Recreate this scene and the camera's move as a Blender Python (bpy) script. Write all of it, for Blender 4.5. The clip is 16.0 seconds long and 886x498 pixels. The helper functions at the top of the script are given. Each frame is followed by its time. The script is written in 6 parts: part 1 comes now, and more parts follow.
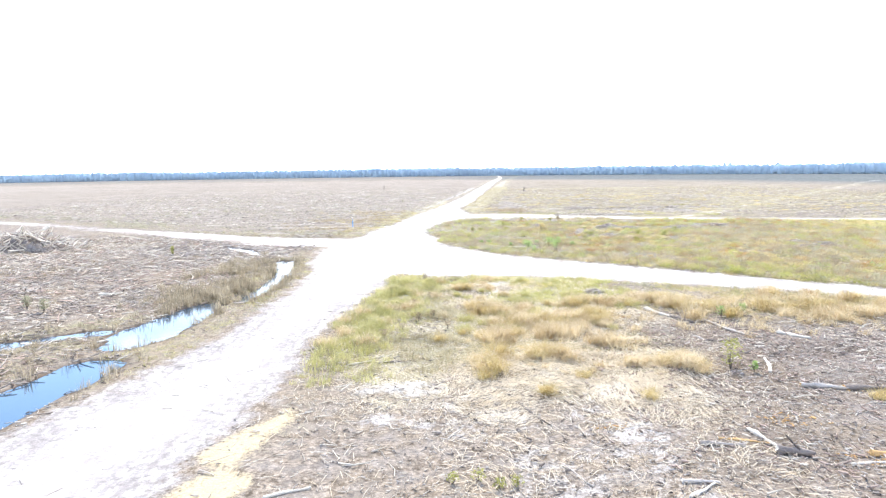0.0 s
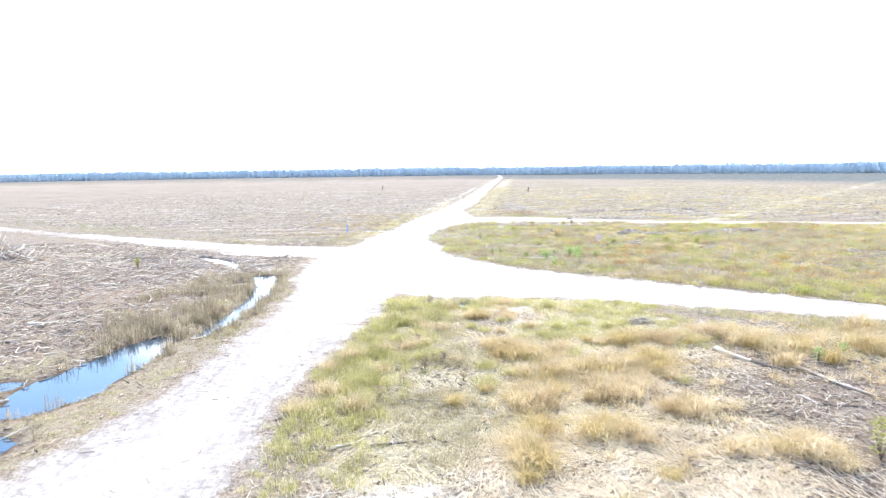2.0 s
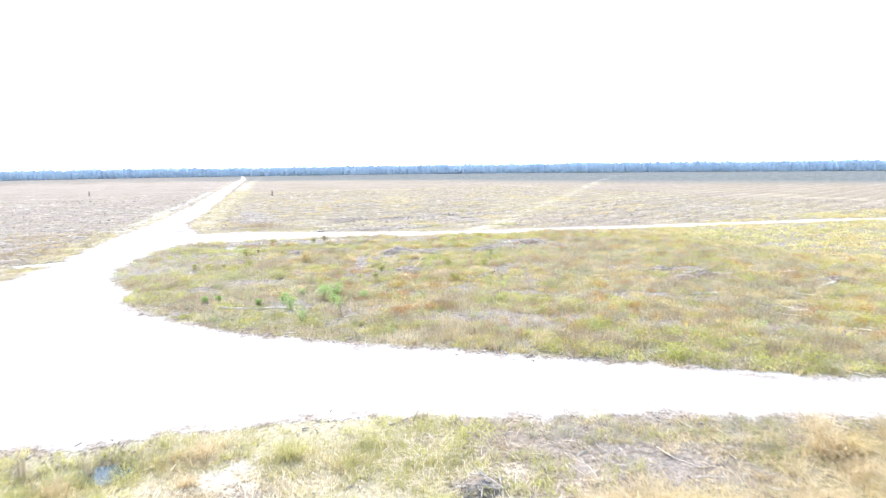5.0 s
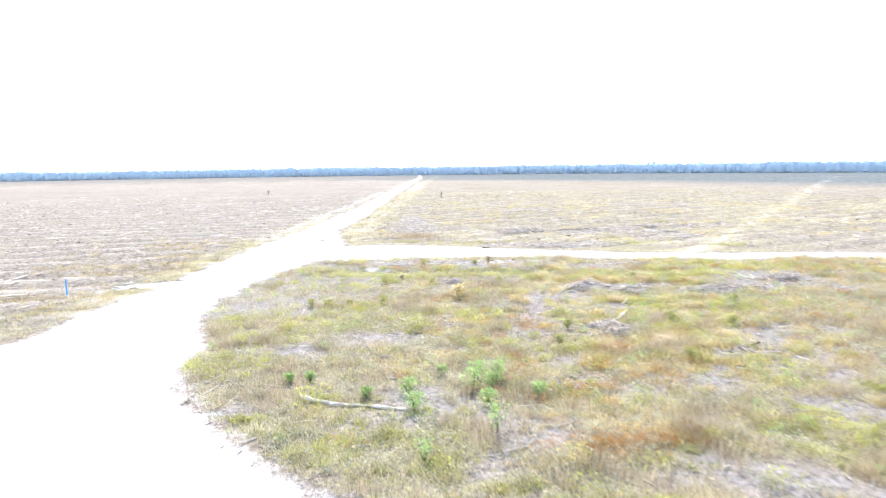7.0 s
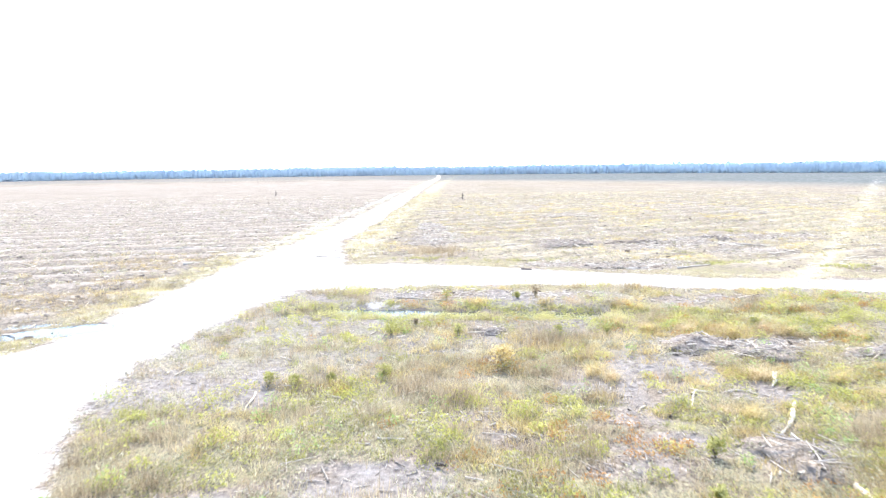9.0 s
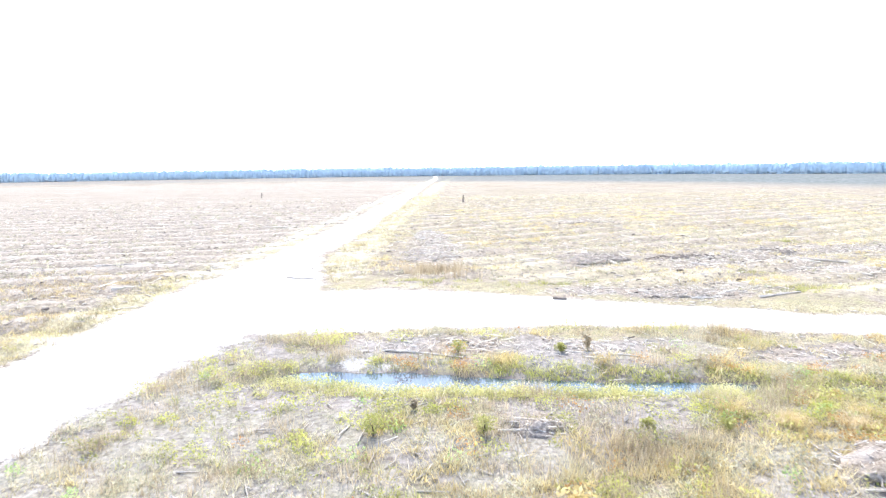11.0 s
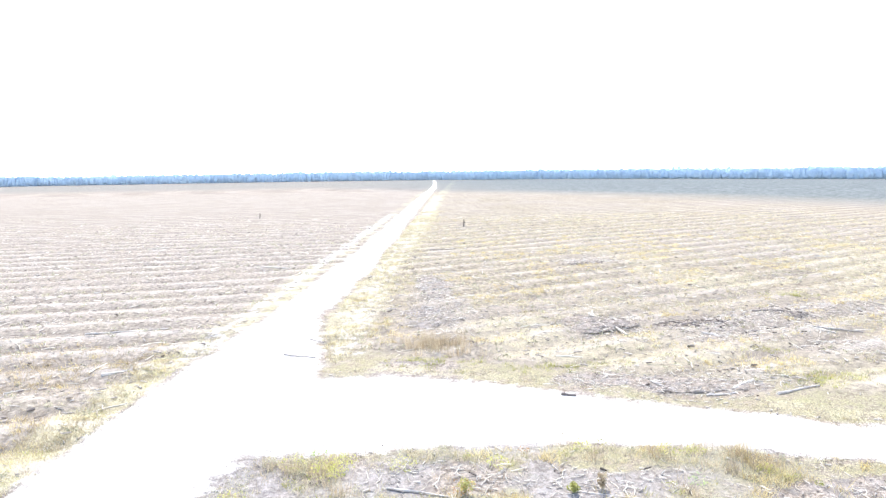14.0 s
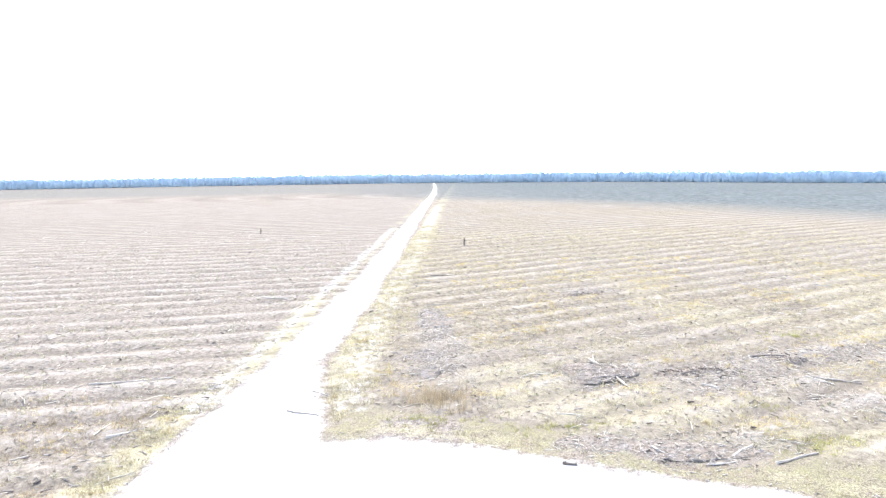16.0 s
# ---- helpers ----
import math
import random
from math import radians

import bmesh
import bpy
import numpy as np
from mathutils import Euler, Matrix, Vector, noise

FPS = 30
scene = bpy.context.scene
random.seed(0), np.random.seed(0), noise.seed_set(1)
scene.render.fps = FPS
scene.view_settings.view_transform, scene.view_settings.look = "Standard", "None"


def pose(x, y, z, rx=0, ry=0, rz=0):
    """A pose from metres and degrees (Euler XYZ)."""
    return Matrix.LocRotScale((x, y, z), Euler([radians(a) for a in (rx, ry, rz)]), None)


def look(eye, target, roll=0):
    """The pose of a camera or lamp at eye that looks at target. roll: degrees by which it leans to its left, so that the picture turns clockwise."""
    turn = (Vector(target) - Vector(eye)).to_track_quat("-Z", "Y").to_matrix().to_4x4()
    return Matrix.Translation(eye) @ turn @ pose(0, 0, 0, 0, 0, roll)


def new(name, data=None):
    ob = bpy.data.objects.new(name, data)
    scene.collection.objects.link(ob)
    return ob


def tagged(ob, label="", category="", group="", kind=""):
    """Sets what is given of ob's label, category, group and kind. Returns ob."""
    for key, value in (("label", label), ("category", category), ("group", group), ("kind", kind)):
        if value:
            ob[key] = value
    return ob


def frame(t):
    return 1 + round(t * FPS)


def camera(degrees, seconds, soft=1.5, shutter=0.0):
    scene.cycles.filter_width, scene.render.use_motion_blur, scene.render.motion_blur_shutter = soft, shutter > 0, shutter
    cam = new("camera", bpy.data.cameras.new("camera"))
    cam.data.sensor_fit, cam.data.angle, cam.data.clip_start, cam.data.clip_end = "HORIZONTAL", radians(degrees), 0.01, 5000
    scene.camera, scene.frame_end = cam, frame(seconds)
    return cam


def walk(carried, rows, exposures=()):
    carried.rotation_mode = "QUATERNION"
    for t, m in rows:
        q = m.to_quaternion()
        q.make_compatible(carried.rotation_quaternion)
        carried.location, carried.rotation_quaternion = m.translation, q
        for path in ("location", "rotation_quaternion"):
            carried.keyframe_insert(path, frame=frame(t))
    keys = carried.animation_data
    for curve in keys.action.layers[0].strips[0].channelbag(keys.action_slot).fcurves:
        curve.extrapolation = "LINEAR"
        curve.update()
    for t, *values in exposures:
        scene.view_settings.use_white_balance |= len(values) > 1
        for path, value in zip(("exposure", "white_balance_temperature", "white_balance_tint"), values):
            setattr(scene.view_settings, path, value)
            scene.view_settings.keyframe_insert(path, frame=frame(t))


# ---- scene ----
cam = camera(68.5, 16.0, soft=1.3, shutter=0.35)
ROLL = 0.69
# seconds, x, y, z, yaw, tilt
PATH = [
    (0.0, 0.00, 0.00, 8.50, -0.00, -7.26),
    (0.5, -0.04, 1.52, 8.45, 0.04, -7.26),
    (1.0, -0.20, 3.47, 8.47, 0.00, -7.27),
    (1.5, -0.41, 5.79, 8.50, -0.06, -7.30),
    (2.0, -0.60, 8.53, 8.52, -0.08, -7.33),
    (2.5, -0.78, 11.50, 8.51, -1.51, -7.39),
    (3.0, -0.63, 14.50, 8.58, -12.06, -7.47),
    (3.5, -0.03, 17.70, 8.56, -21.52, -7.54),
    (4.0, 1.03, 20.96, 8.54, -21.76, -7.56),
    (4.2, 1.47, 22.28, 8.52, -21.79, -7.55),
    (5.25, 3.85, 30.30, 8.55, -21.85, -7.54),
    (6.0, 5.86, 36.70, 8.59, -21.75, -7.53),
    (6.3, 6.46, 39.17, 8.59, -19.62, -7.52),
    (6.5, 6.83, 40.89, 8.60, -16.41, -7.48),
    (7.0, 7.42, 45.14, 8.58, -6.62, -7.44),
    (7.5, 7.74, 49.15, 8.55, -5.17, -7.43),
    (8.0, 8.01, 53.03, 8.48, -5.01, -7.44),
    (8.5, 8.23, 56.79, 8.39, -5.01, -7.44),
    (9.0, 8.46, 60.35, 8.32, -5.02, -7.44),
    (9.5, 8.67, 63.78, 8.25, -5.08, -7.42),
    (10.0, 8.83, 67.10, 8.20, -5.15, -7.40),
    (10.5, 8.93, 70.25, 8.10, -5.25, -7.37),
    (11.0, 9.00, 73.00, 7.98, -5.35, -7.34),
    (11.8, 9.05, 75.36, 7.86, -5.47, -7.31),
    (12.0, 9.03, 75.39, 8.00, -5.49, -7.27),
    (12.5, 9.05, 75.33, 8.91, -5.48, -7.27),
    (13.0, 9.05, 75.32, 10.45, -5.46, -7.30),
    (13.5, 9.04, 75.30, 11.94, -5.43, -7.33),
    (14.0, 9.01, 75.31, 13.09, -5.43, -7.36),
    (14.5, 8.93, 75.32, 14.18, -5.47, -7.36),
    (15.0, 8.94, 75.38, 15.23, -5.47, -7.36),
    (15.5, 8.92, 75.40, 16.23, -5.45, -7.38),
    (16.0, 8.94, 75.50, 17.17, -5.44, -7.39),
]
walk(cam, [(t, pose(x, y, z, 0, 0, yaw) @ pose(0, 0, 0, 90 + tilt, 0, 0) @ pose(0, 0, 0, 0, 0, -ROLL)) for t, x, y, z, yaw, tilt in PATH],
     exposures=((0.0, 1.73), (4.0, 1.79), (7.0, 1.90), (12.0, 2.06), (16.0, 1.87)))

# ---- world and sun ----
world = bpy.data.worlds.new("sky")
scene.world = world
world.use_nodes = True
wn, wl = world.node_tree.nodes, world.node_tree.links
SUN_EL, SUN_AZ = radians(44), radians(6)   # azimuth from +y towards +x
sky = wn.new("ShaderNodeTexSky")
sky.sky_type, sky.sun_disc = "NISHITA", False
sky.sun_elevation, sky.sun_rotation = SUN_EL, SUN_AZ
sky.dust_density, sky.ozone_density, sky.air_density = 0.4, 2.5, 1.0
# thin cloud, thicker towards the horizon
coord = wn.new("ShaderNodeTexCoord")
stretch = wn.new("ShaderNodeMapping")
stretch.inputs["Scale"].default_value = (2.2, 2.2, 6.0)
stretch.inputs["Location"].default_value = (0.7, 0.3, 0.0)
puffs = wn.new("ShaderNodeTexNoise")
puffs.inputs["Scale"].default_value, puffs.inputs["Detail"].default_value = 2.0, 6.0
cloud_ramp = wn.new("ShaderNodeValToRGB")
cloud_ramp.color_ramp.elements[0].position, cloud_ramp.color_ramp.elements[1].position = 0.57, 0.74
cloud_mix = wn.new("ShaderNodeMix")
cloud_mix.data_type = "RGBA"
cloud_mix.inputs["B"].default_value = (11.0, 11.0, 11.2, 1)
wl.new(coord.outputs["Generated"], stretch.inputs["Vector"])
wl.new(stretch.outputs["Vector"], puffs.inputs["Vector"])
wl.new(puffs.outputs["Fac"], cloud_ramp.inputs["Fac"])
# white haze low over the horizon
parts = wn.new("ShaderNodeSeparateXYZ")
haze = wn.new("ShaderNodeMapRange")
haze.inputs["From Min"].default_value, haze.inputs["From Max"].default_value = 0.09, 0.24
haze.inputs["To Min"].default_value, haze.inputs["To Max"].default_value = 0.9, 0.0
cover = wn.new("ShaderNodeMath")
cover.operation = "MAXIMUM"
wl.new(coord.outputs["Generated"], parts.inputs["Vector"])
wl.new(parts.outputs["Z"], haze.inputs["Value"])
wl.new(haze.outputs["Result"], cover.inputs[0])
wl.new(cloud_ramp.outputs["Color"], cover.inputs[1])
wl.new(cover.outputs[0], cloud_mix.inputs["Factor"])
# bright veil of thin cloud round the sun
toward = wn.new("ShaderNodeVectorMath")
toward.operation = "DOT_PRODUCT"
toward.inputs[1].default_value = (math.sin(SUN_AZ) * math.cos(SUN_EL), math.cos(SUN_AZ) * math.cos(SUN_EL), math.sin(SUN_EL))
veil = wn.new("ShaderNodeMapRange")
veil.inputs["From Min"].default_value, veil.inputs["From Max"].default_value = math.cos(radians(31)), math.cos(radians(24))
veil.inputs["To Min"].default_value, veil.inputs["To Max"].default_value = 0.0, 0.85
veil_mix = wn.new("ShaderNodeMix")
veil_mix.data_type = "RGBA"
veil_mix.inputs["B"].default_value = (4.4, 4.7, 5.3, 1)
wl.new(coord.outputs["Generated"], toward.inputs[0])
wl.new(toward.outputs["Value"], veil.inputs["Value"])
wl.new(veil.outputs["Result"], veil_mix.inputs["Factor"])
wl.new(sky.outputs["Color"], veil_mix.inputs["A"])
wl.new(veil_mix.outputs["Result"], cloud_mix.inputs["A"])
wl.new(cloud_mix.outputs["Result"], wn["Background"].inputs["Color"])
wn["Background"].inputs["Strength"].default_value = 0.15

sun = new("sun", bpy.data.lights.new("sun", "SUN"))
sun.data.energy, sun.data.angle, sun.data.color = 2.5, radians(0.8), (1.0, 0.95, 0.87)
sun.matrix_world = look((0, 0, 60), (-math.sin(SUN_AZ) * 60, -math.cos(SUN_AZ) * 60, 60 - 60 * math.tan(SUN_EL)))

# ---- numbers: noise and plan ----


def smooth(a, b, x):
    s = np.clip((x - a) / (b - a), 0, 1)
    return s * s * (3 - 2 * s)


TABLE = np.random.RandomState(7).rand(256, 256)


def grain(x, y):
    """Smooth noise from 0 to 1, one bump a unit."""
    xi, yi = np.floor(x).astype(int), np.floor(y).astype(int)
    u, v = x - xi, y - yi
    u, v = u * u * (3 - 2 * u), v * v * (3 - 2 * v)
    at = lambda i, j: TABLE[i & 255, j & 255]
    return (at(xi, yi) * (1 - u) + at(xi + 1, yi) * u) * (1 - v) + (at(xi, yi + 1) * (1 - u) + at(xi + 1, yi + 1) * u) * v


def fbm(x, y, per, octaves=4):
    """Noise of several scales, the largest of that many metres, from 0 to 1."""
    out, amp, tot = 0, 1.0, 0.0
    for k in range(octaves):
        out = out + amp * grain(x / per * 2 ** k + 17.3 * k, y / per * 2 ** k + 5.1 * k)
        tot += amp
        amp *= 0.5
    return out / tot


def chain(points, x, y):
    """Distance to the edge of a band with a centre line of (x, y, half width); inside it is negative."""
    best = np.full(np.shape(x), 1e9)
    for (ax, ay, aw), (bx, by, bw) in zip(points, points[1:]):
        dx, dy = bx - ax, by - ay
        k = np.clip(((x - ax) * dx + (y - ay) * dy) / (dx * dx + dy * dy), 0, 1)
        best = np.minimum(best, np.hypot(x - ax - k * dx, y - ay - k * dy) - (aw + k * (bw - aw)))
    return best


ROAD_MAIN = [(-13, -40, 4.0), (-11.6, 10, 4.0), (-11.0, 18, 3.4), (-10.2, 22, 3.3), (-9.6, 26, 3.1), (-9.1, 30, 2.6), (-8.5, 35, 2.3), (-8.1, 40, 2.6), (-7.7, 46, 3.1), (-7.3, 52, 3.6), (-7.4, 58, 4.6),
             (-7.2, 66, 5.0), (-6.6, 75, 4.3), (-5.8, 84, 3.6), (-4.8, 92, 3.0), (-3.2, 100, 3.4), (-1.0, 108, 4.2), (0.2, 116, 4.2), (0.4, 124, 3.2),
             (1.2, 132, 2.1), (3.2, 145, 2.1), (5.5, 161, 2.2), (8.0, 180, 2.1), (14.6, 240, 2.0), (27.5, 350, 2.0), (43, 490, 1.7), (56.5, 640, 1.4), (66, 760, 1.3), (76, 892, 1.2)]
ROAD_WEST = [(-10, 73, 4.0), (-19, 75, 3.8), (-26, 79.2, 2.8), (-36, 85.5, 2.1), (-48, 92.8, 1.8), (-61, 101, 1.7), (-76, 110, 1.7), (-150, 155, 1.8), (-400, 300, 2)]
ROAD_EAST = [(-4, 58, 6.0), (1, 56.5, 6.6), (5, 54.7, 5.2), (10, 51.6, 3.3), (19, 47.6, 2.4), (25, 43.9, 2.0), (30, 40.6, 1.6), (45, 31, 1.7), (90, 4, 2.0), (200, -60, 2)]
FAN = [(-4, 84, 1.5), (-3, 78, 1.8), (-2.6, 73, 2.0), (-1, 68, 1.4), (1, 64, 1.7), (4, 60.5, 1.9), (8, 57, 2.0), (11, 54.8, 2.0), (19, 48.6, 1.3)]
JUNCTION = [(-4.5, 76, 2.2), (-4, 70, 2.6), (-2.4, 65.5, 2.6), (1, 60, 3.0), (6, 56.5, 2.2)]
ROAD_FAR = [(1, 110, 5.0), (8, 109.4, 5.3), (13, 108.8, 4.6), (19, 107, 3.4), (25, 105, 2.6), (31, 102.8, 1.9), (40, 100.3, 1.6), (50, 98.7, 1.3), (90, 91, 1.4), (300, 50, 1.5)]
TRACK = [(37, 103, 0.6), (41, 106.2, 0.6), (45, 111, 0.4), (60, 129.5, 0.4), (90, 165, 0.5), (150, 239, 0.7), (300, 420, 1.0)]
STRIP = [(-4.6, 121, 0.9), (-4.0, 128, 0.8), (-2.0, 141, 0.7), (2.4, 177, 0.8), (12.5, 255, 0.9)]
EAST_STRIP = [(6.2, 121, 1.2), (7.6, 140, 1.4), (12, 175, 1.6), (20, 240, 1.8), (33, 350, 1.8)]
PATCHES = [[(-3.2, 24.2, 0.8), (-1.0, 24.2, 0.9)], [(-6.7, 18.8, 0.62), (-5.4, 21.6, 0.45)], [(-2.4, 20.6, 0.5), (-1.8, 20.9, 0.5)], [(3.0, 46.2, 0.6), (4.4, 45.4, 0.5)],
           [(5.6, 20.5, 0.5), (6.4, 17.6, 0.5)], [(-14, 84.5, 0.8), (-24, 86.5, 0.6)], [(-13, 91.2, 0.5), (-8.4, 96, 0.6)], [(1.7, 24.9, 0.35), (1.9, 21.6, 0.5)], [(7.2, 24.7, 0.45), (8.0, 24.6, 0.4)], [(7.3, 99.4, 0.7), (8.8, 98.9, 0.5)], [(3.6, 46.9, 0.7), (4.6, 46.6, 0.5)], [(3.6, 43.1, 0.6), (4.8, 43.0, 0.4)],
           # first one here: pale sand put in for a puddle's white sky reflection
           [(17.2, 24.9, 0.5), (18.6, 25.4, 0.8), (22, 26.8, 0.9)], [(1.6, 23.0, 0.4), (2.8, 20.6, 0.4)], [(5.8, 19.6, 0.4), (6.4, 17.6, 0.5)],
           [(-27, 72.6, 0.8), (-23.0, 72.4, 1.2), (-19.2, 69.2, 1.2), (-17.2, 65.0, 1.0), (-14.8, 62.4, 0.8)]]
POOLS = {
    "main": [(-16.6, 14, 0.9), (-16.2, 21.5, 1.0), (-16.0, 24.5, 1.2), (-15.6, 27.5, 1.15)],
    "bend": [(-16.0, 31.3, 0.8), (-15.75, 33.2, 1.55), (-15.5, 35.2, 1.4), (-15.2, 37.5, 1.1), (-14.9, 40.6, 0.7)],
    "side": [(-27, 27.0, 0.4), (-22, 31.3, 0.5), (-20.0, 32.9, 0.45), (-18.2, 33.9, 0.4)],
    "thin": [(-13.2, 41.5, 0.3), (-12.9, 47, 0.35), (-13.2, 53, 0.5), (-14.6, 59.4, 0.8)],
    "top": [(-26.5, 71.6, 0.3), (-23.6, 71.0, 0.5), (-20.9, 68.2, 0.75), (-18.9, 64.4, 0.7)],
}
POOLS.update({
    "ditch": [(5.4, 98.2, 0.35), (7.0, 97.8, 0.8), (9.0, 97.3, 1.1), (13, 96.3, 0.9), (17, 95.55, 0.65), (22.6, 94.75, 0.42)],
    "ditch_end": [(25.0, 94.2, 0.35), (30, 93.2, 0.4)],
    "reed": [(-0.7, 48.2, 0.45), (0.9, 47.9, 0.5)],
    "west": [(-10.4, 94.6, 0.9), (-7.6, 95.5, 1.2)],
})


WOOD_EDGE = [(-1500, 960), (-535, 905), (70, 900), (280, 820), (420, 670), (600, 540), (950, 360), (1500, 60)]


def road_edge(x, y):
    wob = 1.1 * (fbm(x, y, 3.5, 3) - 0.5) + 0.8 * (fbm(x + 40, y, 11, 2) - 0.5)
    return np.minimum.reduce([chain(r, x, y) for r in (ROAD_MAIN, ROAD_WEST, ROAD_EAST, ROAD_FAR, FAN, JUNCTION)]) + wob


def bare_edge(x, y):
    """Lesser pale sand: the grassy track, the strip beside the road, worn patches and one painted puddle reflection."""
    wob = 1.2 * (fbm(x + 9, y, 2.2, 3) - 0.5)
    return np.minimum.reduce([chain(r, x, y) for r in (TRACK, STRIP, *PATCHES[:1], *PATCHES[2:])]) + wob


def pool_edge(x, y):
    wob = 0.55 * (fbm(x, y + 31, 1.6, 3) - 0.5)
    return np.minimum.reduce([chain(p, x, y) for p in POOLS.values()]) + wob


def west_field(x, y):
    return smooth(0, 4, y - (81 - 0.54 * (x + 12))) * (x < -2 + 0.135 * np.maximum(y - 120, 0) - 3 * (y < 120))


def east_field(x, y):
    south = np.where(x < 50, 122 - 0.43 * x, 100.5 - 0.2 * (x - 50))
    return smooth(0, 4, y - south) * (x > 4 + 0.125 * np.maximum(y - 130, 0))


ROW = 4.7


def furrow(x, y):
    """Height of the planting beds: about -1 to 1, 0 where there are none."""
    a, b = radians(7), radians(23.5)
    bend = 1.3 * (fbm(x, y, 24, 2) - 0.5)
    left = np.sin(2 * math.pi * (y * math.cos(a) - x * math.sin(a) + bend) / ROW)
    right = np.sin(2 * math.pi * (y * math.cos(b) - x * math.sin(b) + bend) / ROW)
    left, right = (np.where(s < 0, -np.abs(s) ** 1.6, np.abs(s) ** 1.2 * 0.8) for s in (left, right))
    rough = 0.45 + 1.1 * fbm(x + 5, y, 6, 3)
    return (left * west_field(x, y) + right * east_field(x, y) * (0.85 + 0.15 * smooth(125, 200, y))) * rough


def ground_z(x, y):
    x, y = np.asarray(x, float), np.asarray(y, float)
    re, pe = road_edge(x, y), pool_edge(x, y)
    off = smooth(-0.6, 1.2, re)
    near = smooth(400, 150, y)
    z = 0.30 * (fbm(x, y, 14, 2) - 0.5) + 0.16 * (fbm(x, y, 2.6, 3) - 0.5) + 0.11 * (fbm(x, y, 0.9, 2) - 0.5)
    z = z * off * near + (0.05 * (fbm(x, y, 3, 3) - 0.5) - 0.02) * (1 - off)
    z = z + 0.125 * furrow(x, y) * off * smooth(700, 300, y)
    rut = chain(ROAD_MAIN, x, y)
    z = z - 0.03 * np.exp(-((rut + 1.4) / 0.25) ** 2) - 0.03 * np.exp(-((rut + 2.9) / 0.25) ** 2)
    z = z * smooth(0.0, 1.6, pe) - 0.10 * smooth(1.5, 0.3, pe) - 0.16 * smooth(0.25, -0.3, pe)
    z = z - 0.12 * smooth(1.3, 0.05, pe) * (x > 3) * (y > 80)
    # the land falls gently towards the far woods; added slope behind hides haze-whitened land
    s = np.maximum(np.hypot(x, y - 60) - 260, 0) / 600
    z = z - 6.5 * s * s / (s + 0.15)
    edge = np.interp(x, [p[0] for p in WOOD_EDGE], [p[1] for p in WOOD_EDGE])
    return z - 0.045 * np.maximum(y - edge - 30, 0)


def height(x, y):
    return float(ground_z(np.array([x]), np.array([y]))[0])


WATER_Z = -0.125

# ---- materials ----


def material(name, rough=0.9):
    m = bpy.data.materials.new(name)
    m.use_nodes = True
    b = m.node_tree.nodes["Principled BSDF"]
    b.inputs["Roughness"].default_value = rough
    b.inputs["Specular IOR Level"].default_value = 0.25
    return m, m.node_tree.nodes, m.node_tree.links, b


def noise_node(n, l, scale, detail=3, vec=None, rough=0.6):
    t = n.new("ShaderNodeTexNoise")
    t.inputs["Scale"].default_value, t.inputs["Detail"].default_value, t.inputs["Roughness"].default_value = scale, detail, rough
    if vec is not None:
        l.new(vec, t.inputs["Vector"])
    return t.outputs["Fac"]


def ramp_node(n, l, fac, *stops):
    r = n.new("ShaderNodeValToRGB")
    e = r.color_ramp.elements
    e[0].position, e[0].color = stops[0][0], (*stops[0][1], 1)
    e[1].position, e[1].color = stops[-1][0], (*stops[-1][1], 1)
    for p, c in stops[1:-1]:
        e.new(p).color = (*c, 1)
    l.new(fac, r.inputs["Fac"])
    return r.outputs["Color"]


def mix_node(n, l, fac, a, b, blend="MIX"):
    m = n.new("ShaderNodeMix")
    m.data_type, m.blend_type = "RGBA", blend
    for key, v in (("Factor", fac), ("A", a), ("B", b)):
        if isinstance(v, bpy.types.NodeSocket):
            l.new(v, m.inputs[key])
        else:
            m.inputs[key].default_value = v if key == "Factor" else (*v, 1)
    return m.outputs["Result"]


def math_node(n, l, op, a, b=0.0, c=0.0):
    m = n.new("ShaderNodeMath")
    m.operation = op
    for k, v in enumerate((a, b, c)):
        if isinstance(v, bpy.types.NodeSocket):
            l.new(v, m.inputs[k])
        else:
            m.inputs[k].default_value = v
    return m.outputs[0]


def bump_node(n, l, b, fac, strength, distance):
    u = n.new("ShaderNodeBump")
    u.inputs["Strength"].default_value, u.inputs["Distance"].default_value = strength, distance
    l.new(fac, u.inputs["Height"])
    l.new(u.outputs["Normal"], b.inputs["Normal"])


def attribute_node(n, name):
    a = n.new("ShaderNodeAttribute")
    a.attribute_name = name
    return a.outputs["Fac"]


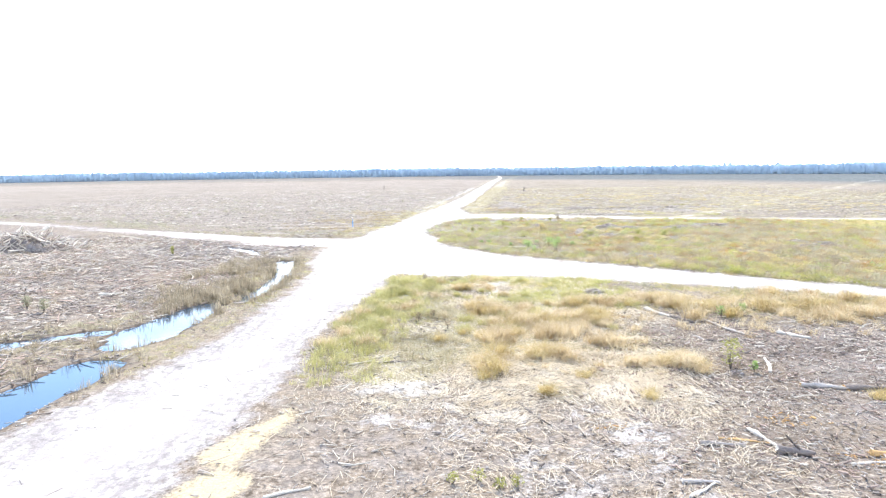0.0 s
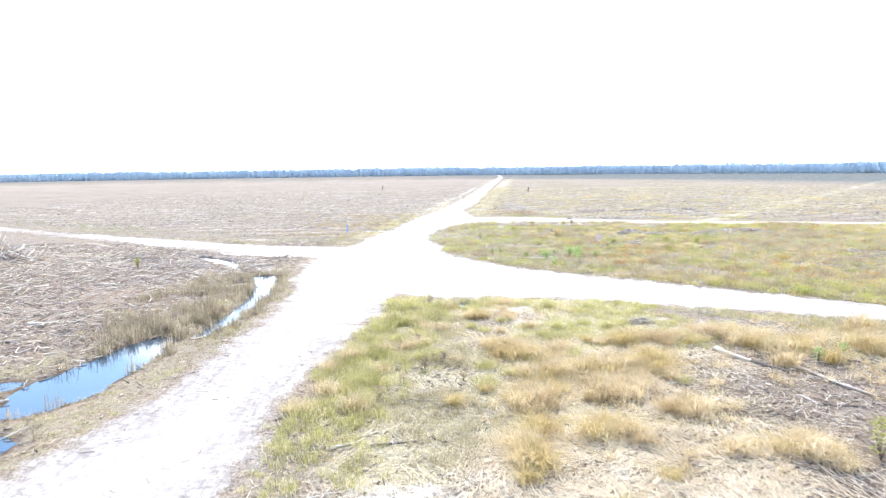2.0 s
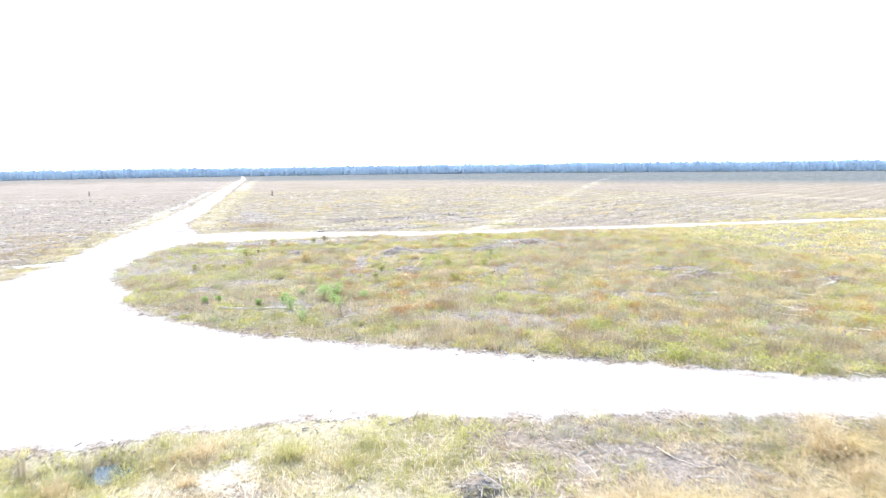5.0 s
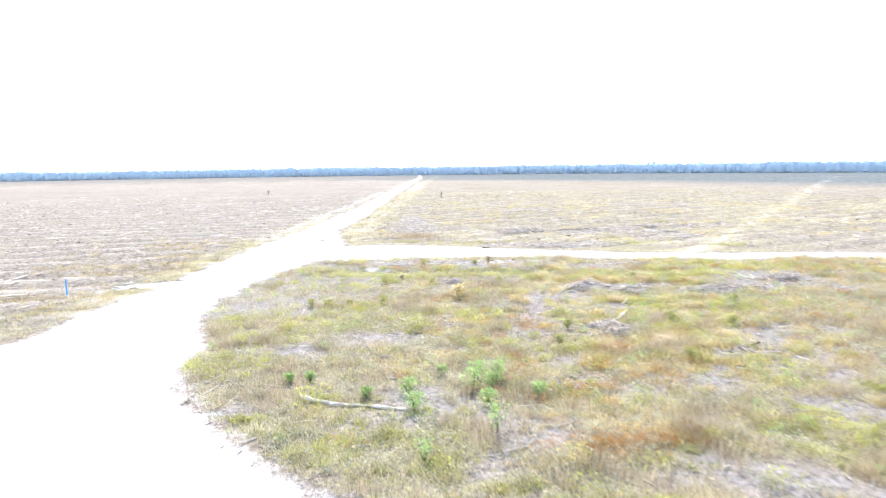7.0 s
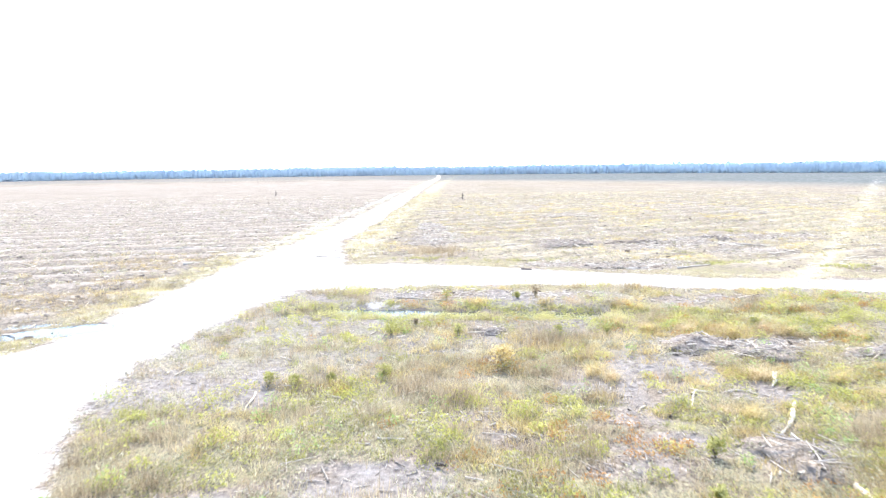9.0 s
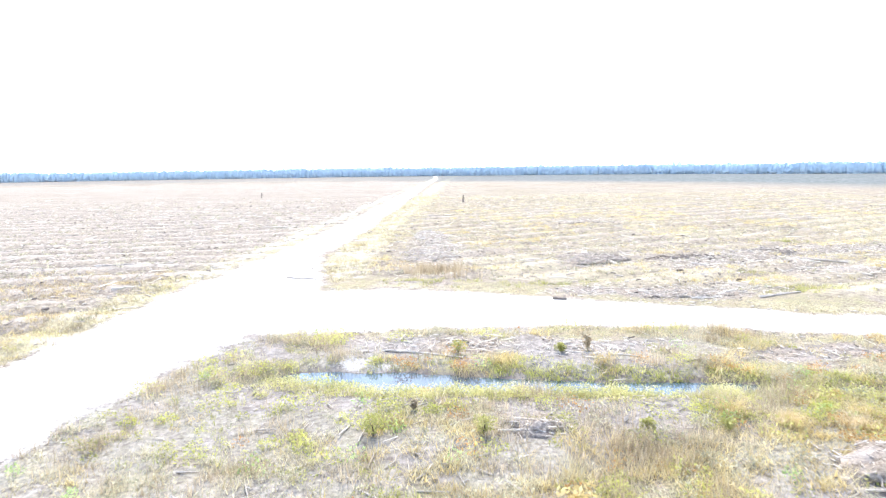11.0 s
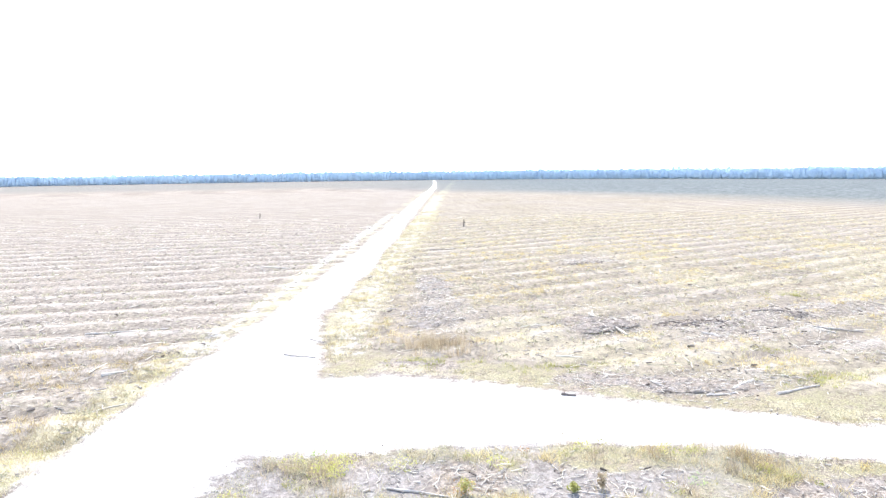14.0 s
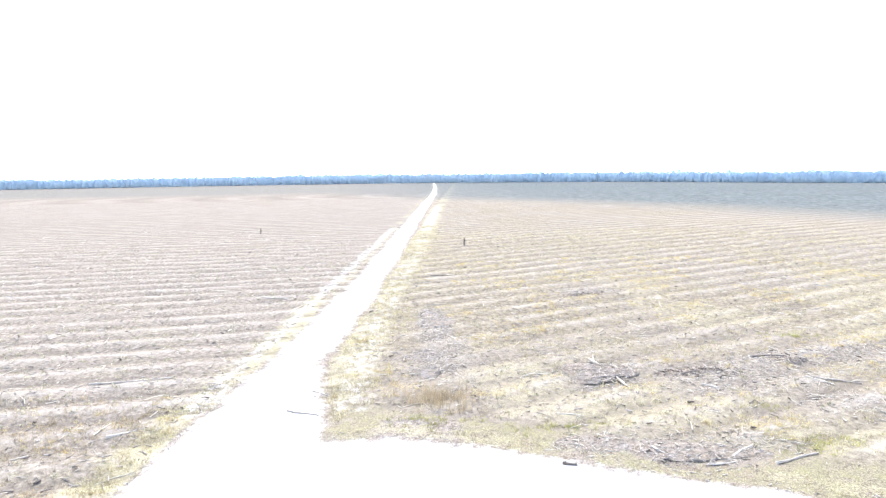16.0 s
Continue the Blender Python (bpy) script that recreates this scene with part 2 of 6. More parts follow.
def earth():
    m, n, l, b = material("earth", 1.0)
    b.inputs["Specular IOR Level"].default_value = 0.0
    pos = n.new("ShaderNodeNewGeometry").outputs["Position"]
    fine, mid, wide = noise_node(n, l, 9.0, 5, pos, 0.75), noise_node(n, l, 1.1, 4, pos), noise_node(n, l, 0.12, 4, pos)
    squash = n.new("ShaderNodeMapping")
    squash.inputs["Scale"].default_value, squash.inputs["Rotation"].default_value = (3.0, 9.0, 1.0), (0, 0, 0.35)
    l.new(pos, squash.inputs["Vector"])
    chips = noise_node(n, l, 1.3, 4, squash.outputs["Vector"], 0.7)
    litter = ramp_node(n, l, fine, (0.33, (0.085, 0.066, 0.05)), (0.44, (0.215, 0.176, 0.145)), (0.56, (0.37, 0.315, 0.265)), (0.68, (0.58, 0.52, 0.46)))
    clods = noise_node(n, l, 2.6, 5, pos, 0.7)
    litter = mix_node(n, l, 1.0, litter, ramp_node(n, l, clods, (0.36, (0.42, 0.41, 0.40)), (0.50, (0.80, 0.79, 0.78)), (0.64, (1.2, 1.2, 1.2))), "MULTIPLY")
    litter = mix_node(n, l, math_node(n, l, "MULTIPLY", ramp_node(n, l, chips, (0.56, (0, 0, 0)), (0.70, (1, 1, 1))), 0.75), litter, (0.42, 0.37, 0.32))
    litter = mix_node(n, l, ramp_node(n, l, mid, (0.42, (0, 0, 0)), (0.75, (0.75, 0.75, 0.75))), litter, (0.27, 0.252, 0.252))
    litter = mix_node(n, l, ramp_node(n, l, wide, (0.40, (0, 0, 0)), (0.70, (0.4, 0.4, 0.4))), litter, (0.29, 0.235, 0.17))
    litter = mix_node(n, l, attribute_node(n, "warm"), litter, mix_node(n, l, 1.0, litter, (1.02, 1.0, 0.95), "MULTIPLY"))
    turf = ramp_node(n, l, fine, (0.32, (0.11, 0.098, 0.055)), (0.50, (0.26, 0.23, 0.14)), (0.70, (0.46, 0.41, 0.27)))
    turf = mix_node(n, l, ramp_node(n, l, noise_node(n, l, 0.35, 4, pos), (0.45, (0, 0, 0)), (0.62, (0.3, 0.3, 0.3))), turf, (0.25, 0.25, 0.12))
    sand = ramp_node(n, l, mid, (0.32, (0.38, 0.345, 0.32)), (0.50, (0.50, 0.468, 0.44)), (0.70, (0.60, 0.57, 0.54)))
    sand = mix_node(n, l, ramp_node(n, l, fine, (0.36, (0.6, 0.6, 0.6)), (0.50, (0, 0, 0))), sand, (0.40, 0.36, 0.33))
    along = n.new("ShaderNodeMapping")
    along.inputs["Scale"].default_value, along.inputs["Rotation"].default_value = (3.2, 0.5, 1.0), (0, 0, 0.12)
    l.new(pos, along.inputs["Vector"])
    streak = noise_node(n, l, 0.9, 5, along.outputs["Vector"], 0.7)
    sand = mix_node(n, l, math_node(n, l, "MULTIPLY", attribute_node(n, "trodden"), ramp_node(n, l, streak, (0.42, (0, 0, 0)), (0.62, (0.85, 0.85, 0.85)))), sand, (0.31, 0.28, 0.265))
    scuffs = ramp_node(n, l, noise_node(n, l, 3.4, 6, pos, 0.75), (0.47, (0, 0, 0)), (0.60, (0.9, 0.9, 0.9)))
    sand = mix_node(n, l, math_node(n, l, "MULTIPLY", attribute_node(n, "trodden"), scuffs), sand, (0.26, 0.235, 0.22))
    gold = ramp_node(n, l, fine, (0.32, (0.22, 0.185, 0.115)), (0.52, (0.39, 0.345, 0.235)), (0.72, (0.56, 0.515, 0.385)))
    sand = mix_node(n, l, ramp_node(n, l, chips, (0.58, (0, 0, 0)), (0.70, (0.55, 0.55, 0.55))), sand, (0.36, 0.31, 0.27))
    wet = (0.068, 0.047, 0.037)
    ragged = math_node(n, l, "ADD", math_node(n, l, "MULTIPLY", math_node(n, l, "SUBTRACT", mid, 0.5), 1.1), math_node(n, l, "MULTIPLY", math_node(n, l, "SUBTRACT", fine, 0.5), 1.3))
    edge = lambda name, lo, hi: ramp_node(n, l, math_node(n, l, "ADD", attribute_node(n, name), ragged), (lo, (0, 0, 0)), (hi, (1, 1, 1)))
    col = mix_node(n, l, edge("turf", 0.35, 0.75), litter, turf)
    crumbs = ramp_node(n, l, noise_node(n, l, 2.4, 6, pos, 0.8), (0.36, (0.10, 0.082, 0.064)), (0.48, (0.235, 0.20, 0.165)), (0.60, (0.40, 0.348, 0.29)), (0.70, (0.56, 0.50, 0.43)))
    col = mix_node(n, l, math_node(n, l, "MULTIPLY", attribute_node(n, "ash"), 0.65), col, ramp_node(n, l, noise_node(n, l, 4.0, 5, pos, 0.75), (0.36, (0.11, 0.098, 0.094)), (0.48, (0.235, 0.215, 0.205)), (0.64, (0.40, 0.375, 0.36))))
    col = mix_node(n, l, math_node(n, l, "MULTIPLY", attribute_node(n, "field"), 0.75), col, crumbs)
    col = mix_node(n, l, math_node(n, l, "MULTIPLY", attribute_node(n, "tan"), 0.75), col, ramp_node(n, l, noise_node(n, l, 1.5, 7, pos, 0.8), (0.40, (0.113, 0.091, 0.066)), (0.50, (0.252, 0.212, 0.156)), (0.62, (0.425, 0.366, 0.277))))
    col = mix_node(n, l, edge("gold", 0.35, 0.80), col, gold)
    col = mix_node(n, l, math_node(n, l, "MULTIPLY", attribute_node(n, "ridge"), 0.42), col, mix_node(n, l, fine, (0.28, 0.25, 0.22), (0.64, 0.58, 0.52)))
    # troughs between the beds: their shade is deepened in the colour
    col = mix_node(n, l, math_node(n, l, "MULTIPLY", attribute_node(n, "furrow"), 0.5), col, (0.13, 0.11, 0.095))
    # cloud shadow over the far fields, put into the soil colour as darker grey
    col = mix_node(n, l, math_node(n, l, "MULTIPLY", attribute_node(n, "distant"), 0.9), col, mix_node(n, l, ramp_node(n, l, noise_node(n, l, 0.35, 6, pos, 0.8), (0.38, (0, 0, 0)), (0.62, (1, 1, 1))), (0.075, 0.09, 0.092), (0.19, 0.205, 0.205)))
    col = mix_node(n, l, edge("sand", 0.32, 0.68), col, sand)
    col = mix_node(n, l, edge("sawdust", 0.40, 0.75), col, mix_node(n, l, fine, (0.40, 0.32, 0.19), (0.60, 0.515, 0.36)))
    col = mix_node(n, l, attribute_node(n, "wet"), col, wet)
    l.new(col, b.inputs["Base Color"])
    bump_node(n, l, b, math_node(n, l, "ADD", fine, chips), 0.7, 0.06)
    return m


def blades_material(name, *stops, rough=0.7, through_light=0.5):
    """Grass or leaves: each blade its own shade, and whole clumps a little different."""
    m, n, l, b = material(name, rough)
    g = n.new("ShaderNodeNewGeometry")
    clump = noise_node(n, l, 0.55, 4, g.outputs["Position"])
    f = math_node(n, l, "ADD", math_node(n, l, "MULTIPLY", g.outputs["Random Per Island"], 0.4), math_node(n, l, "MULTIPLY_ADD", clump, 1.1, -0.2))
    col = ramp_node(n, l, f, *stops)
    l.new(col, b.inputs["Base Color"])
    t = n.new("ShaderNodeBsdfTranslucent")
    l.new(col, t.inputs["Color"])
    s = n.new("ShaderNodeMixShader")
    s.inputs["Fac"].default_value = through_light
    l.new(b.outputs[0], s.inputs[1]), l.new(t.outputs[0], s.inputs[2])
    l.new(s.outputs[0], n["Material Output"].inputs["Surface"])
    return m


def wood_material(name, dark, light, scale=14.0):
    m, n, l, b = material(name, 0.85)
    c = n.new("ShaderNodeTexCoord").outputs["Object"]
    info = n.new("ShaderNodeObjectInfo").outputs["Random"]
    isl = n.new("ShaderNodeNewGeometry").outputs["Random Per Island"]
    f = noise_node(n, l, scale, 5, c, 0.7)
    w = noise_node(n, l, scale * 0.15, 3, c)
    k = math_node(n, l, "ADD", math_node(n, l, "MULTIPLY", f, 0.55), math_node(n, l, "MULTIPLY", w, 0.3))
    k = math_node(n, l, "ADD", k, math_node(n, l, "MULTIPLY", math_node(n, l, "SUBTRACT", math_node(n, l, "ADD", info, isl), 1.0), 0.22))
    l.new(ramp_node(n, l, k, (0.22, dark), (0.62, light)), b.inputs["Base Color"])
    bump_node(n, l, b, f, 0.6, 0.02)
    return m


EARTH = earth()
STRAW = blades_material("dry_straw", (0.2, (0.39, 0.275, 0.145)), (0.5, (0.615, 0.495, 0.295)), (0.85, (0.81, 0.715, 0.53)))
GREEN = blades_material("green_grass", (0.2, (0.28, 0.275, 0.10)), (0.5, (0.48, 0.45, 0.185)), (0.85, (0.67, 0.61, 0.33)))
LIME = blades_material("lime_grass", (0.2, (0.19, 0.20, 0.065)), (0.5, (0.345, 0.34, 0.115)), (0.85, (0.52, 0.49, 0.22)))
BRIGHT = blades_material("bright_weed", (0.2, (0.24, 0.265, 0.065)), (0.5, (0.43, 0.43, 0.12)), (0.85, (0.60, 0.57, 0.23)))
GOLD = blades_material("golden_grass", (0.2, (0.37, 0.265, 0.105)), (0.5, (0.57, 0.455, 0.21)), (0.85, (0.74, 0.645, 0.40)))
TAN = blades_material("tan_grass", (0.2, (0.275, 0.23, 0.14)), (0.5, (0.475, 0.415, 0.265)), (0.85, (0.67, 0.615, 0.45)))
WEED = blades_material("olive_weed", (0.2, (0.19, 0.188, 0.115)), (0.45, (0.34, 0.332, 0.225)), (0.65, (0.46, 0.425, 0.31)), (0.9, (0.60, 0.56, 0.43)))
SEDGE = blades_material("brown_sedge", (0.2, (0.15, 0.122, 0.08)), (0.55, (0.335, 0.283, 0.197)), (0.85, (0.53, 0.455, 0.34)))
BROWN = blades_material("brown_stalk", (0.2, (0.18, 0.14, 0.09)), (0.5, (0.365, 0.295, 0.20)), (0.85, (0.56, 0.475, 0.345)))
PALE_STRAW = blades_material("bleached_straw", (0.2, (0.50, 0.42, 0.30)), (0.5, (0.74, 0.65, 0.50)), (0.85, (0.88, 0.81, 0.69)))
LEAF = blades_material("fresh_leaf", (0.2, (0.22, 0.33, 0.10)), (0.55, (0.36, 0.47, 0.17)), (0.85, (0.50, 0.57, 0.27)), rough=0.5, through_light=0.35)
RUST = blades_material("rust_leaf", (0.2, (0.30, 0.135, 0.05)), (0.55, (0.45, 0.24, 0.085)), (0.85, (0.57, 0.37, 0.14)))
# far needles: the pale blue of hazy air is painted into their colour
HAZED_LEAF = blades_material("hazed_pine_needles", (0.2, (0.46, 0.58, 0.68)), (0.55, (0.50, 0.62, 0.72)), (0.85, (0.54, 0.66, 0.76)), through_light=0.4)
GREY_WOOD = wood_material("grey_wood", (0.19, 0.155, 0.13), (0.62, 0.555, 0.495))
BARK = wood_material("bark", (0.045, 0.036, 0.032), (0.24, 0.20, 0.175))
PALE_WOOD = wood_material("stripped_wood", (0.38, 0.315, 0.25), (0.74, 0.67, 0.57))
BROWN_WOOD = wood_material("brown_wood", (0.16, 0.112, 0.09), (0.52, 0.40, 0.335))
FRESH_WOOD = wood_material("split_wood", (0.36, 0.17, 0.06), (0.62, 0.40, 0.18))


def water_material():
    m, n, l, b = material("ditch_water", 0.03)
    b.inputs["Base Color"].default_value = (0.02, 0.05, 0.085, 1)
    b.inputs["Specular IOR Level"].default_value = 0.5
    b.inputs["IOR"].default_value = 1.75
    pos = n.new("ShaderNodeNewGeometry").outputs["Position"]
    bump_node(n, l, b, noise_node(n, l, 2.2, 3, pos), 0.08, 0.03)
    return m


WATER = water_material()


def paint_material(name, color, rough=0.5):
    m, n, l, b = material(name, rough)
    pos = n.new("ShaderNodeTexCoord").outputs["Object"]
    dull = tuple(c * 0.7 for c in color)
    l.new(ramp_node(n, l, noise_node(n, l, 6, 4, pos), (0.35, dull), (0.6, color)), b.inputs["Base Color"])
    return m


BLUE = paint_material("blue_paint", (0.08, 0.33, 0.75))

# ---- builders ----


def mesh_of(name, verts, faces, mat, smooth_shade=False):
    """A mesh from arrays: verts n x 3, faces m x 3 or m x 4."""
    verts, faces = np.asarray(verts, np.float32), np.asarray(faces, np.int32)
    me = bpy.data.meshes.new(name)
    me.vertices.add(len(verts))
    me.vertices.foreach_set("co", verts.ravel())
    m, k = faces.shape
    me.loops.add(m * k)
    me.loops.foreach_set("vertex_index", faces.ravel())
    me.polygons.add(m)
    me.polygons.foreach_set("loop_start", np.arange(0, m * k, k, dtype=np.int32))
    me.materials.append(mat)
    me.update(calc_edges=True)
    if smooth_shade:
        me.polygons.foreach_set("use_smooth", np.ones(m, bool))
    return me


def part(name, bm, mat, parent, label=""):
    me = bpy.data.meshes.new(name)
    bm.to_mesh(me)
    bm.free()
    me.materials.append(mat)
    ob = new(name, me)
    ob.parent = parent
    if label:
        tagged(ob, label)
    return ob


def part_mesh(name, me, parent, label=""):
    ob = new(name, me)
    ob.parent = parent
    if label:
        tagged(ob, label)
    return ob


# ---- ground ----


def spread(lo, hi, step, far_lo, far_hi, growth):
    """Positions at an even step from lo to hi, and growing steps beyond."""
    out = list(np.arange(lo, hi, step))
    s, p = step, out[-1]
    while p < far_hi:
        s *= growth
        p += s
        out.append(p)
    s, p = step, out[0]
    while p > far_lo:
        s *= growth
        p -= s
        out.insert(0, p)
    return np.array(out)


def sheet(name, xs, ys, lift=0.0, keep=None):
    gx, gy = np.meshgrid(xs, ys)
    x, y = gx.ravel(), gy.ravel()
    re, be, pe = road_edge(x, y), bare_edge(x, y), pool_edge(x, y)
    z = ground_z(x, y) + lift
    nx, ny = len(xs), len(ys)
    i = np.arange(nx * ny).reshape(ny, nx)
    f = np.stack([i[:-1, :-1], i[:-1, 1:], i[1:, 1:], i[1:, :-1]], -1).reshape(-1, 4)
    if keep is not None:
        k = keep(re)
        f = f[k[f].all(1)]
        used = np.unique(f)
        back = np.full(nx * ny, -1)
        back[used] = np.arange(len(used))
        f = back[f]
        x, y, z, re, be, pe = (a[used] for a in (x, y, z, re, be, pe))
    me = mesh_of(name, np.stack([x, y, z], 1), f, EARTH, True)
    green = plant_cover(x, y, re)
    for key, v in (("sand", np.maximum.reduce([np.maximum(smooth(1.5, -1.3, re) * (1 - 0.5 * smooth(-13, -24, x) * smooth(0.34, 0.54, fbm(x * 0.4 + 3, y + 0.55 * x, 2.6, 3))), np.maximum(0.52 * smooth(0.7, -0.5, be), 0.40 * smooth(1.6, -0.8, chain(EAST_STRIP, x, y)))),
                   np.where((x > -3) & (x < 9) & (y > 12) & (y < 29), 0.34 * smooth(-3, 0, x) * smooth(9, 6, x) * smooth(29, 25, y) * smooth(0.38, 0.54, fbm(x + 777, y, 2.4, 3)), 0)])), ("turf", green), ("gold", gold_cover(x, y, re)), ("sawdust", sawdust_cover(x, y)), ("wet", np.maximum(smooth(0.55, 0.0, pe) * (1 - 0.75 * np.exp(-((x + 8.8) / 5) ** 2 - ((y - 95) / 4) ** 2)) * (1 - 0.5 * (x > 3) * (y > 80)), damp(x, y))), ("field", np.maximum(west_field(x, y), east_field(x, y))), ("tan", east_field(x, y) * (0.35 + 0.65 * smooth(0.36, 0.54, fbm(x + 12, y, 13, 4))) * smooth(480, 300, y) * (1 - debris(x, y))), ("warm", np.maximum(smooth(52, 46, y) * (x > -9) * (x < 14), smooth(84, 78, y) * (x < -8))), ("trodden", smooth(70, 30, y) * smooth(-1, -5, x) * (0.35 + 0.8 * smooth(-2.4, -0.4, re + 1.6 * (fbm(x + 90, y, 4, 3) - 0.5)))),
                   ("ash", np.maximum(smooth(0.43, 0.375, kinds_of_weed(x, y)), 0.9 * smooth(82, 88, y) * smooth(30, 18, x) * smooth(0.40, 0.54, fbm(x + 29, y, 3, 3))) * smooth(0.2, 1.0, y - np.interp(x, [p[0] for p in ROAD_EAST], [p[1] for p in ROAD_EAST])) * (x > -4) * smooth(3, -3, y + 0.43 * np.minimum(x, 50) - 118)),
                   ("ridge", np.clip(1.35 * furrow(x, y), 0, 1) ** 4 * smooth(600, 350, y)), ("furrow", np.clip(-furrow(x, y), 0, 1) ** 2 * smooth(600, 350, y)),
                   # where the painted cloud shadow lies, weaker to the west
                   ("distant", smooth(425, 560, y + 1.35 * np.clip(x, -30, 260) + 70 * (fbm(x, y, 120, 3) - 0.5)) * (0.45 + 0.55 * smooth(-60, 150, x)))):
        me.attributes.new(key, "FLOAT", "POINT").data.foreach_set("value", v.astype(np.float32))
    return new(name, me)


def gold_cover(x, y, re):
    """Yellow dry grass: road verges, the grassy track and the near corner."""
    n = fbm(x + 70, y, 6, 3)
    north = np.exp(-((re - 1.7) / np.where(x < 1, 2.2, 1.5)) ** 2) * smooth(78, 90, y) * (np.where(x < 1, 0.75 - 0.5 * smooth(-8, -16, x), 0.35) + 0.3 * smooth(0.4, 0.6, n) * smooth(-30, -10, x)) * np.maximum(smooth(1, -3, x), smooth(-2, 3, y - np.where(x < 50, 118 - 0.43 * x, 97)))
    right = 0.75 * smooth(2.0, 3.2, x - 0.128 * (y - 120)) * smooth(10, 5, x - 0.128 * (y - 120)) * smooth(116, 122, y) * smooth(0.2, 1.2, re) * smooth(0.25, 0.45, n)
    track = 0.75 * np.exp(-(np.maximum(chain(TRACK, x, y), 0) / 1.3) ** 2)
    near = smooth(-6, -2, x) * smooth(14, 8, x) * (0.2 + 0.65 * smooth(19, 27, y)) * (y < 50) * smooth(0.32, 0.5, n)
    field = (0.30 + 0.2 * smooth(190, 140, y)) * east_field(x, y) * smooth(0.46, 0.60, fbm(x + 33, y, 11, 4)) * smooth(420, 250, y) * (1 - 0.8 * debris(x, y))
    return np.maximum.reduce([north, right, track, near, field]) * smooth(-0.1, 0.6, re)


def sawdust_cover(x, y):
    """Pale heaps of sawdust spread at the near track's edge."""
    return 0.95 * smooth(0.6, -0.3, np.minimum(chain(PATCHES[1], x, y), chain([(-6.6, 15.0, 0.8), (-6.0, 16.6, 0.6)], x, y)) + fbm(x, y, 1.5, 3) - 0.5)


def stripes(x, y):
    """Old beds between the eastern tracks: weeds and bare soil in slanting bands."""
    a = radians(-27)
    return fbm((x * math.cos(a) + y * math.sin(a)) * 0.35, y * math.cos(a) - x * math.sin(a), 3.6, 3)


def kinds_of_weed(x, y):
    """A patchwork: low values are bare soil, then brown stalks, olive weeds, green grass and gold."""
    return 0.5 + 1.35 * (0.6 * fbm(x + 11, y, 3.4, 4) + 0.4 * stripes(x, y) - 0.5) + 0.06 * smooth(15, 8, x) * smooth(86, 80, y) + 0.06 * smooth(20, 27, x) * smooth(86, 82, y) + 0.08 * np.exp(-((x - 19.5) / 5) ** 2 - ((y - 62.5) / 4.5) ** 2) + 0.07 * np.exp(-((x - 11) / 3) ** 2 - ((y - 67) / 3) ** 2)


def damp(x, y):
    """Dark damp soil by the near puddle and in the side ditch's bed."""
    n = fbm(x + 88, y, 2.4, 4)
    clearing = 0.38 * smooth(6, 12, x) * smooth(37, 33, y) * (y > -20) * (0.35 + 0.65 * smooth(0.36, 0.58, n))
    return np.maximum(0.55 * np.exp(-(((x - 18) / 5.5) ** 2 + ((y - 31) / 3.8) ** 2)) * smooth(0.40, 0.58, n), clearing)


# centre and half lengths of each spread: among the weeds, then on the fields
DEBRIS_WEEDS = [(22.3, 87.6, 2.2, 1.7), (25.6, 87.2, 2.6, 1.2), (31.0, 85.6, 3.6, 1.3), (37.4, 88.6, 2.6, 1.3), (19.9, 76.6, 1.3, 1.8), (16.5, 80.4, 1.4, 1.0),
    (12.4, 79.6, 1.4, 0.9), (16.0, 72.0, 1.6, 0.9), (15.9, 69.6, 1.5, 0.9), (15.5, 76.8, 1.6, 0.7), (18.8, 68.2, 1.6, 0.8), (37.4, 68.4, 1.8, 0.8)]
DEBRIS_WEEDS_EAST = [(38.7, 65.3, 2.4, 1.0), (35.0, 47.5, 2.2, 0.9), (30.9, 51.3, 1.6, 0.7), (32.9, 49.4, 1.4, 0.7), (40.3, 49.7, 1.4, 0.6), (17.7, 82.4, 1.8, 0.8),
    (11.4, 81.1, 1.4, 0.6), (16.5, 78.4, 1.8, 0.7), (22.0, 81.5, 1.6, 0.8), (27.5, 78.5, 2.4, 0.9), (7.5, 77.5, 1.8, 0.7), (21.5, 69.5, 2.0, 0.7),
    (24.5, 72.0, 1.8, 0.6)]
DEBRIS_FIELDS = [(28.3, 111.4, 4.6, 2.6), (37.0, 123.4, 5.6, 3.2), (26.5, 125.5, 3.0, 3.0), (43.5, 127.6, 3.6, 1.8), (43.0, 117.0, 3.5, 2.0), (35.0, 159.3, 4.5, 1.8),
    (14.5, 136.0, 2.0, 9.0), (52.0, 128.0, 5.0, 3.0), (22.0, 113.0, 2.4, 1.6), (11.5, 101.0, 4.0, 1.2), (18.5, 99.8, 3.5, 1.0), (27.0, 98.2, 4.0, 0.9)]


def debris(x, y):
    """Grey spreads of bark and broken wood: 1 at their heart."""
    d = [np.exp(-(((x - a) / p) ** 2 + ((y - q) / s) ** 2)) for a, q, p, s in DEBRIS_WEEDS + DEBRIS_WEEDS_EAST + DEBRIS_FIELDS]
    return np.clip(np.maximum.reduce(d) * 1.5 + 1.2 * (fbm(x + 5, y + 77, 2.2, 3) - 0.5), 0, 1) * (np.maximum.reduce(d) > 0.12)


